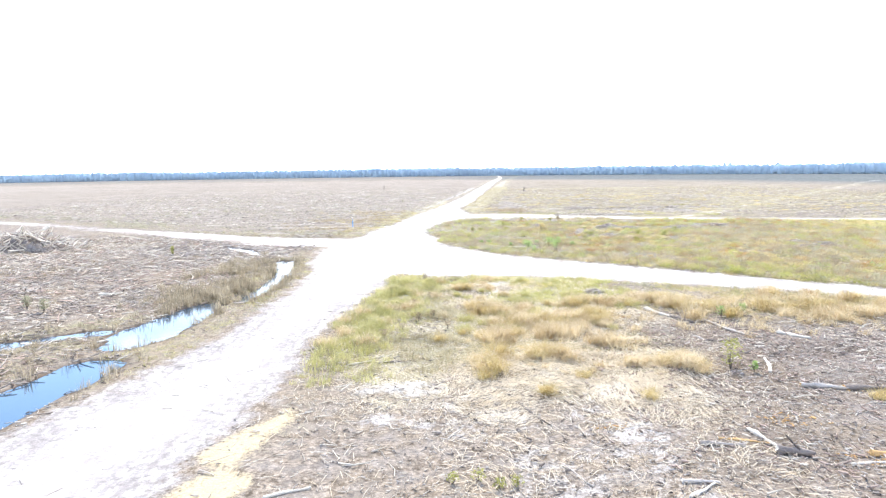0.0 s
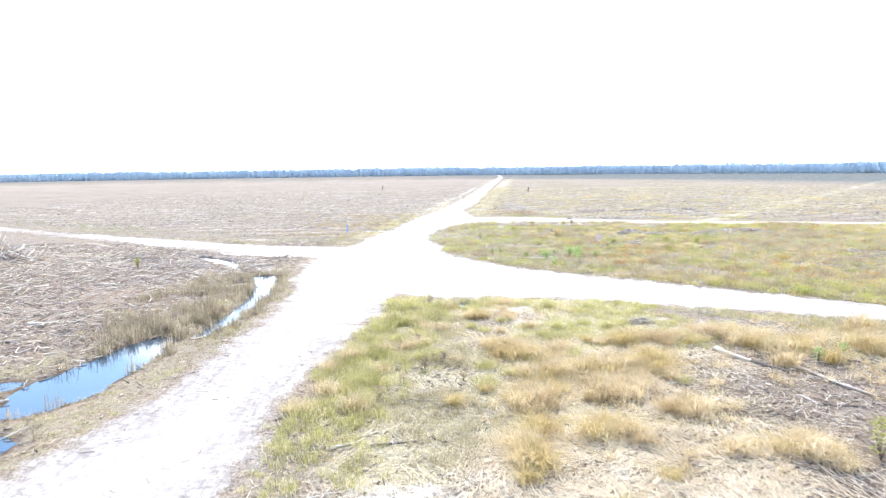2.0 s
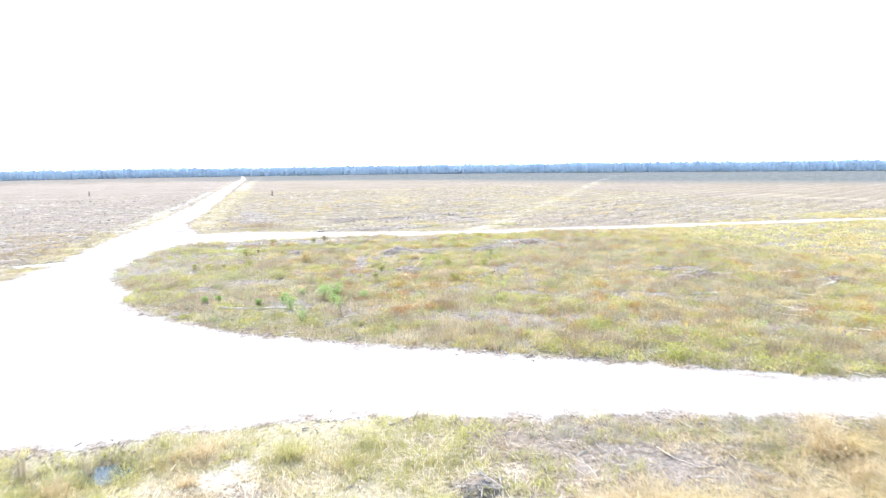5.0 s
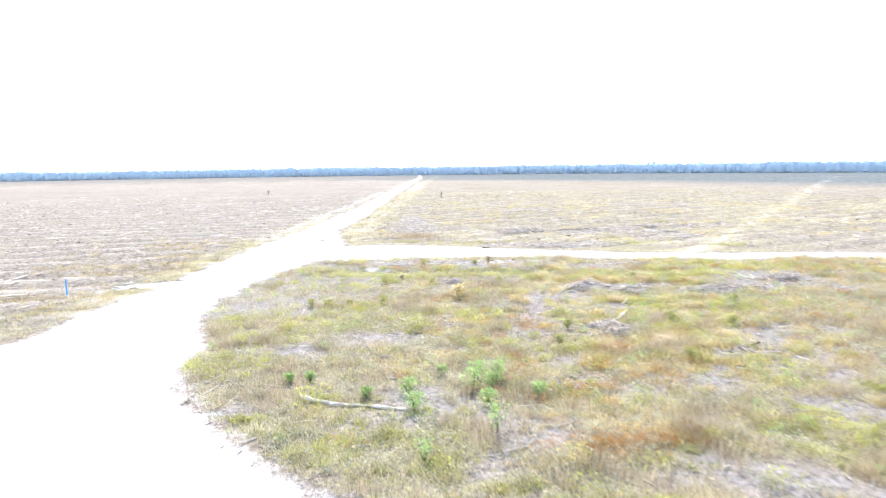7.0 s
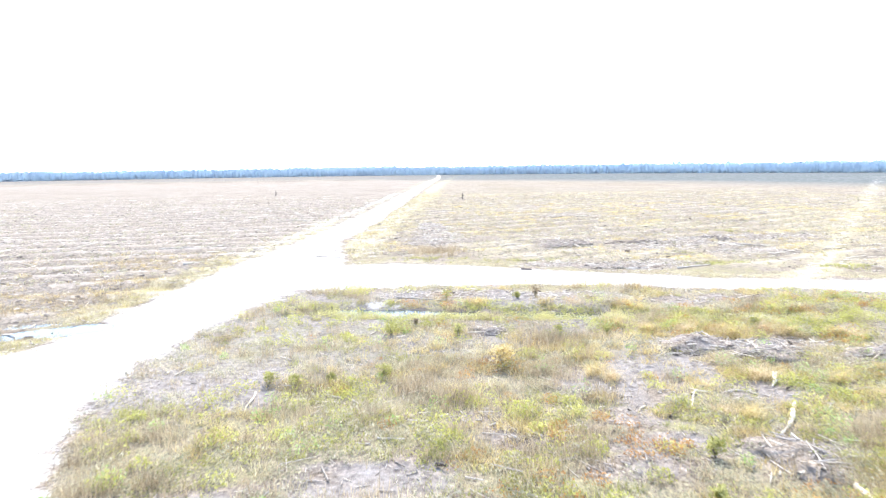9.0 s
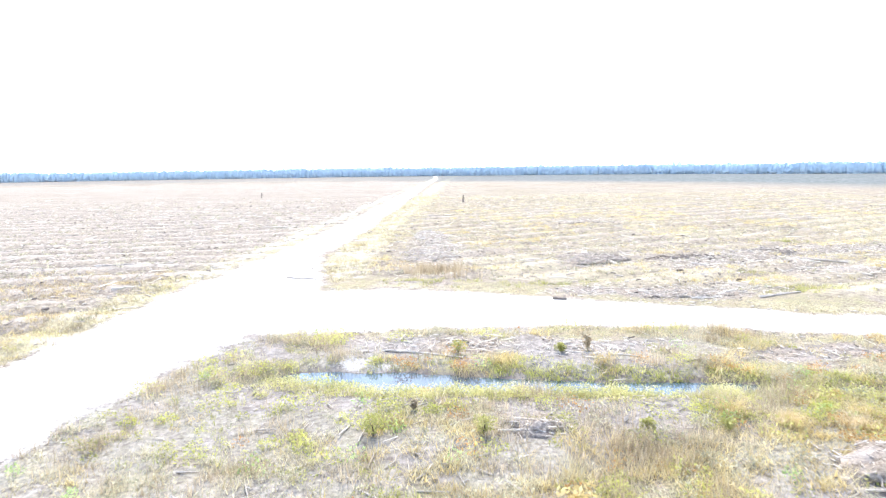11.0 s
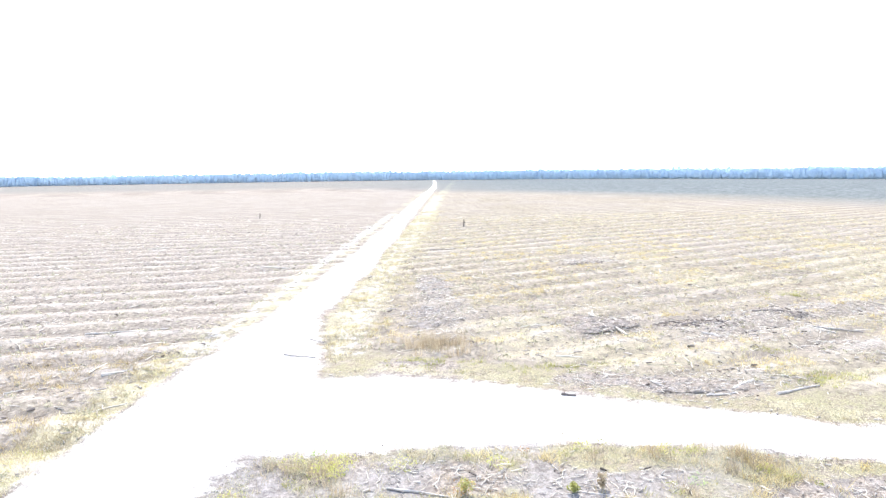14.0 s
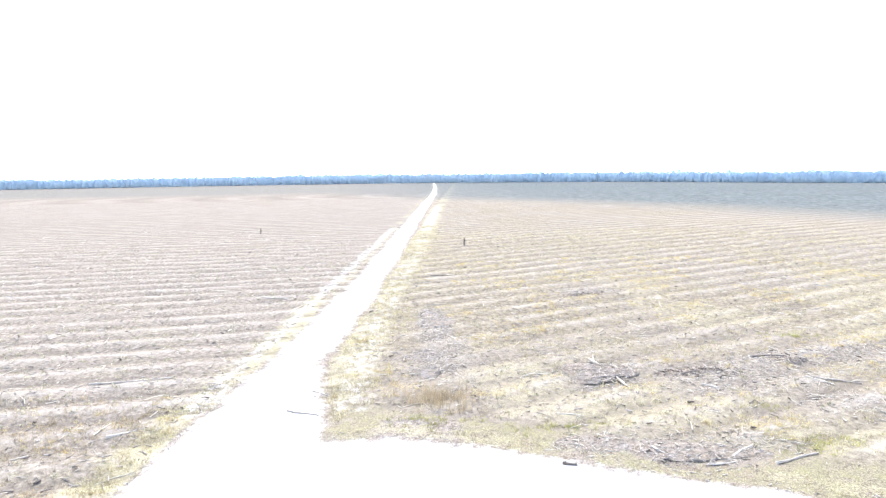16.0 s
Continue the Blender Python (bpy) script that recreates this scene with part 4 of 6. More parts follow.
weedy = lambda x, y: inside(x, y) * (1 - 0.85 * debris(x, y)) * (0.2 + 0.8 * smooth(0.385, 0.43, kinds_of_weed(x, y))) * (1 - 0.6 * smooth(82, 88, y) * smooth(24, 16, x) * smooth(0.40, 0.54, fbm(x + 29, y, 3, 3)))
lush = lambda x, y: fbm(x + 310, y + 44, 2.3, 3)
fiery = lambda x, y: fbm(x + 140, y + 60, 2.6, 3) - 0.09 * smooth(16, 2, x)
x, y = scatter(rng, -6, 56, 32, 122, 7, lambda x, y: weedy(x, y) * 0.35)
stuff("tan_grass", blade_mesh("tan_grass", rng, x, y, ground_z(x, y), 12, 0.14 + 0.2 * rng.rand(len(x)), 0.03, 0.8, TAN, 0.18, True), "tan dry grass between the tracks", "grass")
x, y = scatter(rng, -6, 56, 32, 122, 4, lambda x, y: weedy(x, y) * between(lush(x, y), 0.49, 0.56) * smooth(0.58, 0.54, fiery(x, y)))
stuff("olive_weeds", leaf_mesh("olive_weeds", rng, x, y, ground_z(x, y), 40, 0.22 + 0.3 * rng.rand(len(x)) ** 2, 0.95, 0.042, WEED), "low olive weeds with fine leaves", "weeds")
x, y = scatter(rng, -6, 56, 32, 122, 6.5, lambda x, y: weedy(x, y) * smooth(0.53, 0.475, lush(x, y)) * smooth(0.60, 0.56, fiery(x, y)))
stuff("brown_stalks", blade_mesh("brown_stalks", rng, x, y, ground_z(x, y), 16, 0.3 + 0.42 * rng.rand(len(x)), 0.018, 0.4, BROWN, 0.16, True), "feathery brown weed stalks", "weeds")
x, y = scatter(rng, -6, 56, 32, 122, 4, lambda x, y: weedy(x, y) * between(lush(x, y), 0.55, 0.61) * smooth(0.60, 0.56, fiery(x, y)))
stuff("yellow_grass", blade_mesh("yellow_grass", rng, x, y, ground_z(x, y), 22, 0.2 + 0.26 * rng.rand(len(x)), 0.026, 0.8, LIME, 0.18, True), "yellow-green rough grass between the tracks", "grass")
x, y = scatter(rng, -6, 60, 32, 118, 3, lambda x, y: weedy(x, y) * smooth(0.585, 0.61, lush(x, y)) * (1 - 0.5 * smooth(18, 32, x)))
stuff("lime_weeds", leaf_mesh("lime_weeds", rng, x, y, ground_z(x, y), 44, 0.2 + 0.28 * rng.rand(len(x)), 1.0, 0.045, LIME), "bright lime-green weeds in patches", "weeds")
x, y = scatter(rng, 0, 62, 30, 118, 6, lambda x, y: weedy(x, y) * smooth(0.54, 0.58, fiery(x, y)) * smooth(0.60, 0.56, lush(x, y)))
stuff("golden_grass", blade_mesh("golden_grass", rng, x, y, ground_z(x, y), 22, 0.2 + 0.3 * rng.rand(len(x)), 0.026, 1.0, GOLD, 0.18, True), "golden dry grass between the tracks", "grass")
x, y = scatter(rng, 0, 58, 32, 106, 2.2, lambda x, y: weedy(x, y) * between(fiery(x, y), 0.54, 0.64) * smooth(0.58 - 0.12 * smooth(10, 30, x), 0.62 - 0.12 * smooth(10, 30, x), fbm(x, y, 2.2, 2)))
stuff("rusty_weeds", leaf_mesh("rusty_weeds", rng, x, y, ground_z(x, y), 30, 0.16 + 0.22 * rng.rand(len(x)), 1.0, 0.04, RUST), "rust-coloured low weeds", "weeds")
x, y = scatter(rng, 48, 110, 8, 112, 1.6, lambda x, y: inside(x, y) * (0.3 + 0.7 * smooth(0.45, 0.6, fbm(x, y, 6, 3))))
stuff("far_weeds", leaf_mesh("far_weeds", rng, x, y, ground_z(x, y), 14, 0.25 + 0.28 * rng.rand(len(x)), 1.0, 0.09, GREEN), "olive weeds beside the far track", "weeds")
x, y = scatter(rng, 48, 110, 8, 112, 1.4, lambda x, y: inside(x, y) * smooth(0.42, 0.58, fbm(x + 50, y, 6, 3)))
stuff("far_grass", blade_mesh("far_grass", rng, x, y, ground_z(x, y), 18, 0.3 + 0.3 * rng.rand(len(x)), 0.05, 0.9, GOLD, 0.2, True), "golden dry grass beside the far track", "grass")
# fresh growth round the felled trunk and along the tongue's southern edge
fresh = lambda x, y: inside(x, y) * np.maximum(np.exp(-(((x - 6.5) / 4.5) ** 2 + ((y - 65.8) / 3.2) ** 2)), 0.7 * np.exp(-((road_edge(x, y) - 1.6) / 1.4) ** 2) * smooth(66, 62, y))
x, y = scatter(rng, -2, 50, 34, 74, 5, lambda x, y: fresh(x, y) * (0.2 + 0.8 * smooth(0.42, 0.54, fbm(x + 833, y, 2.2, 3))))
stuff("fresh_grass", blade_mesh("fresh_grass", rng, x, y, ground_z(x, y), 26, 0.2 + 0.22 * rng.rand(len(x)), 0.022, 0.9, BRIGHT, 0.2, True), "fresh yellow-green grass at the edge of the weeds", "grass")
# clumps that stand out of the low weeds
x, y = scatter(rng, -5, 52, 34, 106, 1.2, lambda x, y: weedy(x, y) * (0.25 + 0.75 * smooth(0.46, 0.6, stripes(x + 30, y))))
stuff("weed_clumps", leaf_mesh("weed_clumps", rng, x, y, ground_z(x, y), 90, 0.34 + 0.34 * rng.rand(len(x)), 0.95, 0.045, WEED), "bushy olive weed clumps", "weeds")
x, y = scatter(rng, -5, 54, 34, 106, 0.7, lambda x, y: weedy(x, y) * (0.12 + 0.88 * patch(x, y, 200, 0, 8, 0.46, 0.58)))
stuff("green_clumps", leaf_mesh("green_clumps", rng, x, y, ground_z(x, y), 120, 0.28 + 0.36 * rng.rand(len(x)), 1.15, 0.05, BRIGHT), "bright yellow-green leafy clumps", "weeds")
x, y = scatter(rng, 4, 56, 32, 106, 0.9, lambda x, y: weedy(x, y) * smooth(6, 24, x) * (0.3 + 0.7 * smooth(0.42, 0.54, fbm(x + 17, y + 303, 4, 2))))
stuff("golden_clumps", blade_mesh("golden_clumps", rng, x, y, ground_z(x, y), 90, 0.32 + 0.26 * rng.rand(len(x)), 0.024, 1.0, GOLD, 0.26, True), "bushy orange-gold grass clumps", "grass")
x, y = scatter(rng, -5, 52, 34, 106, 0.5, lambda x, y: weedy(x, y) * patch(x, y, 90, 14, 6, 0.48, 0.6))
stuff("tall_grass", blade_mesh("tall_grass", rng, x, y, ground_z(x, y), 60, 0.35 + 0.3 * rng.rand(len(x)), 0.018, 0.8, TAN, 0.18, True), "tall tan grass tufts", "grass")
x, y = scatter(rng, 8, 56, 40, 100, 0.4, lambda x, y: weedy(x, y) * smooth(6, 16, x) * smooth(0.44, 0.56, fbm(x + 71, y + 3, 5, 2)))
stuff("rusty_clumps", leaf_mesh("rusty_clumps", rng, x, y, ground_z(x, y), 100, 0.3 + 0.3 * rng.rand(len(x)), 1.0, 0.042, RUST), "bushy rust-brown weed clumps", "weeds")
x, y = scatter(rng, -3, 54, 44, 104, 0.8, lambda x, y: weedy(x, y) * smooth(0.46, 0.58, fbm(x + 271, y + 3, 4, 2)))
stuff("stalk_clumps", blade_mesh("stalk_clumps", rng, x, y, ground_z(x, y), 80, 0.5 + 0.35 * rng.rand(len(x)), 0.016, 0.45, BROWN, 0.22, True), "tall brown dead stalks in clumps", "weeds")
x, y = scatter(rng, -3, 46, 48, 106, 0.18, lambda x, y: weedy(x, y) * (0.3 + 0.7 * patch(x, y, 77, 0, 9, 0.45, 0.6)))
stuff("leafy_seedlings", leaf_mesh("leafy_seedlings", rng, x, y, ground_z(x, y), 60, 0.35 + 0.4 * rng.rand(len(x)), 0.6, 0.05, LEAF), "fresh green seedlings among the weeds", "weeds")
x, y = scatter(rng, -6, 54, 32, 118, 2.6, lambda x, y: inside(x, y) * smooth(0.48, 0.42, kinds_of_weed(x, y)))
stuff("bare_litter", stick_mesh("bare_litter", rng, x, y, ground_z(x, y), 0.28, 0.035, GREY_WOOD, 0.3), "grey bark and twigs on bare soil between weeds", "litter")
x, y = scatter(rng, -6, 54, 32, 118, 0.5, lambda x, y: inside(x, y) * smooth(0.54, 0.44, kinds_of_weed(x, y)))
stuff("white_sticks", stick_mesh("white_sticks", rng, x, y, ground_z(x, y), 0.45, 0.035, PALE_WOOD, 0.3), "white bleached sticks between weeds", "sticks")
# patches of one colour, each at its place
RUST_SPOTS = ((14.7, 63.1, 0.9), (15.5, 63.2, 0.9), (16.6, 63.5, 0.7), (18.8, 73.5, 0.7), (19.7, 73.7, 0.6), (20.8, 73.8, 0.6), (13.1, 68.6, 0.8), (15.4, 68.6, 0.7), (18.5, 70.3, 0.6), (16.3, 78.0, 0.6))
GOLD_SPOTS = ((17.3, 64.0, 0.6), (19.4, 79.1, 0.8), (20.4, 79.6, 0.6), (13.2, 86.8, 0.7), (23.2, 90.7, 0.8), (24.9, 90.9, 0.8), (23.5, 74.7, 1.2), (22.4, 75.8, 0.8), (18.0, 71.6, 0.9), (27.3, 78.1, 1.0), (23.4, 73.3, 1.0), (21.9, 69.9, 1.2), (13.1, 79.9, 0.7))
LIME_SPOTS = ((20.2, 73.6, 0.6), (22.6, 76.6, 0.7), (25.2, 77.9, 0.8), (28.3, 80.6, 1.0), (17.7, 70.8, 0.6), (16.3, 73.7, 0.7), (15.1, 74.3, 0.6), (14.5, 68.7, 0.8), (21.5, 78.8, 0.6), (18.4, 73.9, 0.5), (29.6, 90.6, 1.2), (33.0, 91.9, 1.2), (19.1, 92.2, 1.0), (23.3, 74.5, 0.6), (20.8, 63.7, 0.8), (22.5, 64.4, 0.8), (22.7, 63.0, 0.9))
at_spots = lambda spots, x, y: np.maximum.reduce([np.exp(-(((x - a) / (1.3 * r)) ** 2 + ((y - b) / r) ** 2)) for a, b, r in spots]) * smooth(0.3, 0.5, fbm(x + 7, y, 1.2, 3))
x, y = scatter(rng, -2, 50, 50, 106, 14, lambda x, y: inside(x, y) * at_spots(RUST_SPOTS, x, y))
stuff("rusty_patches", leaf_mesh("rusty_patches", rng, x, y, ground_z(x, y), 50, 0.2 + 0.26 * rng.rand(len(x)), 1.0, 0.04, RUST), "rust-orange weed patches between the tracks", "weeds")
x, y = scatter(rng, -2, 50, 50, 106, 14, lambda x, y: inside(x, y) * at_spots(GOLD_SPOTS, x, y))
stuff("golden_patches", blade_mesh("golden_patches", rng, x, y, ground_z(x, y), 34, 0.24 + 0.26 * rng.rand(len(x)), 0.026, 0.9, GOLD, 0.2, True), "golden grass patches between the tracks", "grass")
x, y = scatter(rng, -2, 50, 50, 106, 12, lambda x, y: inside(x, y) * at_spots(LIME_SPOTS, x, y))
stuff("lime_patches", leaf_mesh("lime_patches", rng, x, y, ground_z(x, y), 50, 0.2 + 0.26 * rng.rand(len(x)), 1.0, 0.042, BRIGHT), "bright lime weed patches between the tracks", "weeds")
# bark and broken wood on the grey spreads
x, y = scatter(rng, 8, 60, 62, 164, 9, lambda x, y: debris(x, y) * smooth(-0.2, 0.6, road_edge(x, y)))
stuff("broken_wood", stick_mesh("broken_wood", rng, x, y, ground_z(x, y), 0.22, 0.04, GREY_WOOD, 0.4), "grey bark and broken wood in low spreads", "brushwood")
# dark flakes that imitate the shaded gaps between pieces of wood
x, y = scatter(rng, 8, 60, 62, 164, 0.4, lambda x, y: debris(x, y) * smooth(-0.2, 0.6, road_edge(x, y)))
stuff("dark_bark", stick_mesh("dark_bark", rng, x, y, ground_z(x, y), 0.35, 0.07, BARK, 0.3), "dark bark laid for shaded gaps in broken wood", "brushwood")
x, y = scatter(rng, 8, 60, 62, 164, 5.5, lambda x, y: debris(x, y) * smooth(80, 86, y) * smooth(-0.2, 0.6, road_edge(x, y)))
stuff("white_wood", stick_mesh("white_wood", rng, x, y, ground_z(x, y), 0.48, 0.034, PALE_WOOD, 0.3, 0.2), "bleached branches among broken wood", "branches")
# ditch banks
x, y = scatter(rng, -30, 34, 10, 104, 16, lambda x, y: np.exp(-((pool_edge(x, y) - 0.7) / 0.5) ** 2) * smooth(0.1, 0.7, road_edge(x, y)) * (x > 2) * (y > 80) * (0.25 + 0.75 * smooth(0.42, 0.55, fbm(x + 61, y, 3, 2))))
stuff("bank_grass", blade_mesh("bank_grass", rng, x, y, ground_z(x, y), 12, 0.12 + 0.26 * rng.rand(len(x)), 0.03, 0.9, LIME, 0.2, True), "lush yellow-green grass on the ditch bank", "grass")
x, y = scatter(rng, -30, -9, 12, 66, 9, lambda x, y: np.clip(np.exp(-((pool_edge(x, y) - 0.6) / 0.5) ** 2) * (0.1 + 0.25 * smooth(32, 40, y)) + smooth(-13, -14.5, x) * smooth(-22, -17, x) * smooth(38, 42, y) * smooth(61, 55, y) * (0.1 + 0.75 * smooth(0.40, 0.52, fbm(x + 77, y, 2.2, 2))), 0, 1) * smooth(0.0, 0.3, pool_edge(x, y)) * smooth(0.3, 1, road_edge(x, y)))
stuff("brown_sedge", blade_mesh("brown_sedge", rng, x, y, ground_z(x, y), 22, 0.32 + 0.5 * rng.rand(len(x)), 0.022, 0.35, SEDGE), "brown-olive sedge along the wet ditch", "sedge")
south_bank = lambda x, y: smooth(3, 5, x) * smooth(34, 28, x) * np.exp(-((pool_edge(x, y) - 0.6) / 0.7) ** 2) * smooth(0.5, -0.5, y - np.interp(x, [5.4, 9, 13, 17, 22.6, 30], [97.7, 96.7, 95.9, 95.2, 94.5, 93.0])) * smooth(0.0, 0.25, pool_edge(x, y))
x, y = scatter(rng, 3, 34, 88, 99, 16, lambda x, y: south_bank(x, y) * (0.4 + 0.6 * smooth(0.38, 0.52, fbm(x + 261, y, 2, 2))))
stuff("bank_weeds", leaf_mesh("bank_weeds", rng, x, y, ground_z(x, y), 50, 0.3 + 0.25 * rng.rand(len(x)), 0.8, 0.04, GREEN), "leafy yellow-green weeds along the ditch", "weeds")
x, y = scatter(rng, 3, 34, 88, 99, 8, lambda x, y: south_bank(x, y) * smooth(0.42, 0.54, fbm(x + 361, y, 1.8, 2)))
stuff("bank_stalks", blade_mesh("bank_stalks", rng, x, y, ground_z(x, y), 26, 0.32 + 0.25 * rng.rand(len(x)), 0.022, 0.6, TAN, 0.16, True), "tall tan grass along the ditch", "grass")
north_edge = lambda x, y: smooth(10, 14, x) * smooth(1.3 + 0.9 * fbm(x + 9, y, 3, 2), 0.7, pool_edge(x, y)) * smooth(-0.3, 0.5, y - np.interp(x, [5.4, 9, 13, 17, 22.6, 30], [98.2, 97.3, 96.3, 95.55, 94.75, 93.2])) * smooth(0.0, 0.25, pool_edge(x, y))
x, y = scatter(rng, 9, 40, 89, 101, 16, lambda x, y: north_edge(x, y) * (0.3 + 0.7 * smooth(0.34, 0.48, fbm(x + 411, y, 2, 2))))
stuff("edge_grass", blade_mesh("edge_grass", rng, x, y, ground_z(x, y), 22, 0.14 + 0.18 * rng.rand(len(x)), 0.026, 0.9, BRIGHT, 0.2, True), "bright yellow-green grass on the ditch's far edge", "grass")
# thin grass on the strip between the ditch and the near track
strip = lambda x, y: smooth(0.0, 0.7, road_edge(x, y)) * smooth(0.0, 0.3, pool_edge(x, y)) * smooth(-16.5, -15, x) * smooth(62, 56, y) * (0.35 + 0.65 * smooth(34, 42, y))
x, y = scatter(rng, -17, -9, 24, 64, 16, lambda x, y: strip(x, y) * (0.12 + 0.88 * smooth(0.40, 0.54, fbm(x + 37, y, 2.6, 3))))
stuff("ditch_verge", blade_mesh("ditch_verge", rng, x, y, ground_z(x, y), 14, 0.08 + 0.14 * rng.rand(len(x)), 0.024, 1.0, TAN, 0.2, True), "thin yellow-green grass between the ditch and the track", "grass")
x, y = scatter(rng, -17, -9, 24, 64, 9, lambda x, y: strip(x, y) * (0.05 + 0.95 * smooth(0.44, 0.56, fbm(x + 87, y, 2.0, 3))))
stuff("ditch_green", blade_mesh("ditch_green", rng, x, y, ground_z(x, y), 14, 0.08 + 0.15 * rng.rand(len(x)), 0.024, 1.0, GREEN, 0.2, True), "thin fresh green grass between the ditch and the track", "grass")
x, y = scatter(rng, -17, -9, 24, 64, 1.0, lambda x, y: strip(x, y) * smooth(0.48, 0.58, fbm(x + 137, y, 2.6, 3)) * smooth(1.6, 0.3, pool_edge(x, y)))
stuff("ditch_tufts", blade_mesh("ditch_tufts", rng, x, y, ground_z(x, y), 50, 0.3 + 0.3 * rng.rand(len(x)), 0.016, 0.5, SEDGE, 0.13, True), "brown-olive tufts standing at the ditch's edge", "sedge")
# western slash: thin weeds
x, y = scatter(rng, -80, -12, 16, 84, 1.6, lambda x, y: smooth(0.3, 1.2, road_edge(x, y)) * smooth(0.1, 0.6, pool_edge(x, y)) * smooth(0.45, 0.62, fbm(x, y, 6, 3)))
stuff("dry_weeds", leaf_mesh("dry_weeds", rng, x, y, ground_z(x, y), 16, 0.15 + 0.25 * rng.rand(len(x)) ** 2, 0.8, 0.055, SEDGE), "thin brown weeds among the felled brush", "weeds")
# verges of the northern road and tracks
verge = lambda x, y: np.exp(-((road_edge(x, y) - 1.5) / 1.2) ** 2) * smooth(0.33, 0.5, fbm(x, y, 5, 3))
x, y = scatter(rng, -40, 60, 78, 200, 5, lambda x, y: verge(x, y) * smooth(150, 105, y))
stuff("verge_grass", blade_mesh("verge_grass", rng, x, y, ground_z(x, y), 14, 0.10 + 0.12 * rng.rand(len(x)), 0.04, 0.9, TAN, 0.25, True), "yellowish verge grass along the sandy road", "grass")
west_side = lambda x, y: smooth(0, -1, x - np.interp(y, [p[1] for p in ROAD_MAIN], [p[0] for p in ROAD_MAIN])) * np.exp(-((road_edge(x, y) - 2.2) / 1.6) ** 2) * smooth(0.1, 0.6, road_edge(x, y)) * smooth(-0.1, 0.4, pool_edge(x, y))
x, y = scatter(rng, -30, 8, 80, 150, 7, lambda x, y: west_side(x, y) * (0.3 + 0.7 * smooth(0.40, 0.54, fbm(x + 15, y, 4, 3))) * smooth(150, 118, y))
stuff("golden_verge", blade_mesh("golden_verge", rng, x, y, ground_z(x, y), 16, 0.14 + 0.2 * rng.rand(len(x)), 0.03, 0.9, TAN, 0.2, True), "golden dry grass along the long road", "grass")
x, y = scatter(rng, -30, 8, 80, 130, 3, lambda x, y: west_side(x, y) * smooth(0.46, 0.58, fbm(x + 215, y, 4, 3)))
stuff("green_verge", blade_mesh("green_verge", rng, x, y, ground_z(x, y), 14, 0.14 + 0.2 * rng.rand(len(x)), 0.03, 0.9, GREEN, 0.2, True), "yellow-green grass along the long road", "grass")
east_verge = lambda x, y: smooth(2.4, 3.2, x - 0.128 * (y - 120)) * smooth(10, 5, x - 0.128 * (y - 120)) * smooth(117, 121, y)
x, y = scatter(rng, 2, 34, 114, 260, 4, lambda x, y: east_verge(x, y) * smooth(0.3, 0.5, fbm(x, y, 6, 3)) * smooth(0.2, 1, road_edge(x, y)))
stuff("pale_grass", blade_mesh("pale_grass", rng, x, y, ground_z(x, y), 12, 0.2 + 0.25 * rng.rand(len(x)), 0.05, 0.7, TAN, 0.2, True), "pale dry grass strip beside the long road", "grass")
x, y = scatter(rng, 8, 18, 117, 127, 7, lambda x, y: np.exp(-(((x - 13) / 2.2) ** 2 + ((y - 121.5) / 2.0) ** 2)))
stuff("dry_reeds", blade_mesh("dry_reeds", rng, x, y, ground_z(x, y), 22, 0.6 + 0.4 * rng.rand(len(x)), 0.016, 0.3, BROWN), "tall pale brown dry reeds at the field's corner", "reeds")
corner = lambda x, y: west_field(x, y) * smooth(0.6, 1.6, road_edge(x, y)) * smooth(-26, -16, x) * smooth(128, 112, y) * (0.12 + 0.88 * smooth(0.46, 0.57, fbm(x + 611, y, 4.0, 3)))
x, y = scatter(rng, -28, -2, 84, 130, 4, corner)
stuff("corner_stalks", blade_mesh("corner_stalks", rng, x, y, ground_z(x, y), 18, 0.18 + 0.26 * rng.rand(len(x)), 0.026, 0.7, BROWN, 0.22, True), "brown dry growth at the western field's corner", "weeds")
x, y = scatter(rng, -28, -2, 84, 130, 1.2, corner)
stuff("corner_grass", blade_mesh("corner_grass", rng, x, y, ground_z(x, y), 18, 0.16 + 0.24 * rng.rand(len(x)), 0.03, 0.9, GOLD, 0.22, True), "orange-tan grass at the western field's corner", "grass")
# fields
fields = lambda x, y: np.maximum(west_field(x, y), east_field(x, y)) * smooth(0.5, 2, road_edge(x, y))
x, y = scatter(rng, -90, 120, 86, 260, 0.5, lambda x, y: fields(x, y) * (0.2 + 0.8 * smooth(0.45, 0.65, fbm(x, y, 9, 3))) * smooth(280, 120, y))
stuff("field_weeds", leaf_mesh("field_weeds", rng, x, y, ground_z(x, y), 12, 0.16 + 0.2 * rng.rand(len(x)), 1.0, 0.08, WEED), "scattered olive weeds on the planting beds", "weeds")
x, y = scatter(rng, 4, 120, 98, 240, 1.0, lambda x, y: east_field(x, y) * smooth(0.5, 2, road_edge(x, y)) * (0.10 + 0.50 * smooth(0.44, 0.6, fbm(x + 33, y, 12, 3)) + 0.5 * smooth(0.1, 0.5, furrow(x, y))) * (1 - 0.9 * debris(x, y)))
stuff("field_grass", blade_mesh("field_grass", rng, x, y, ground_z(x, y), 16, 0.2 + 0.2 * rng.rand(len(x)), 0.05, 0.9, TAN, 0.3, True), "tawny dry grass between the planting beds", "grass")

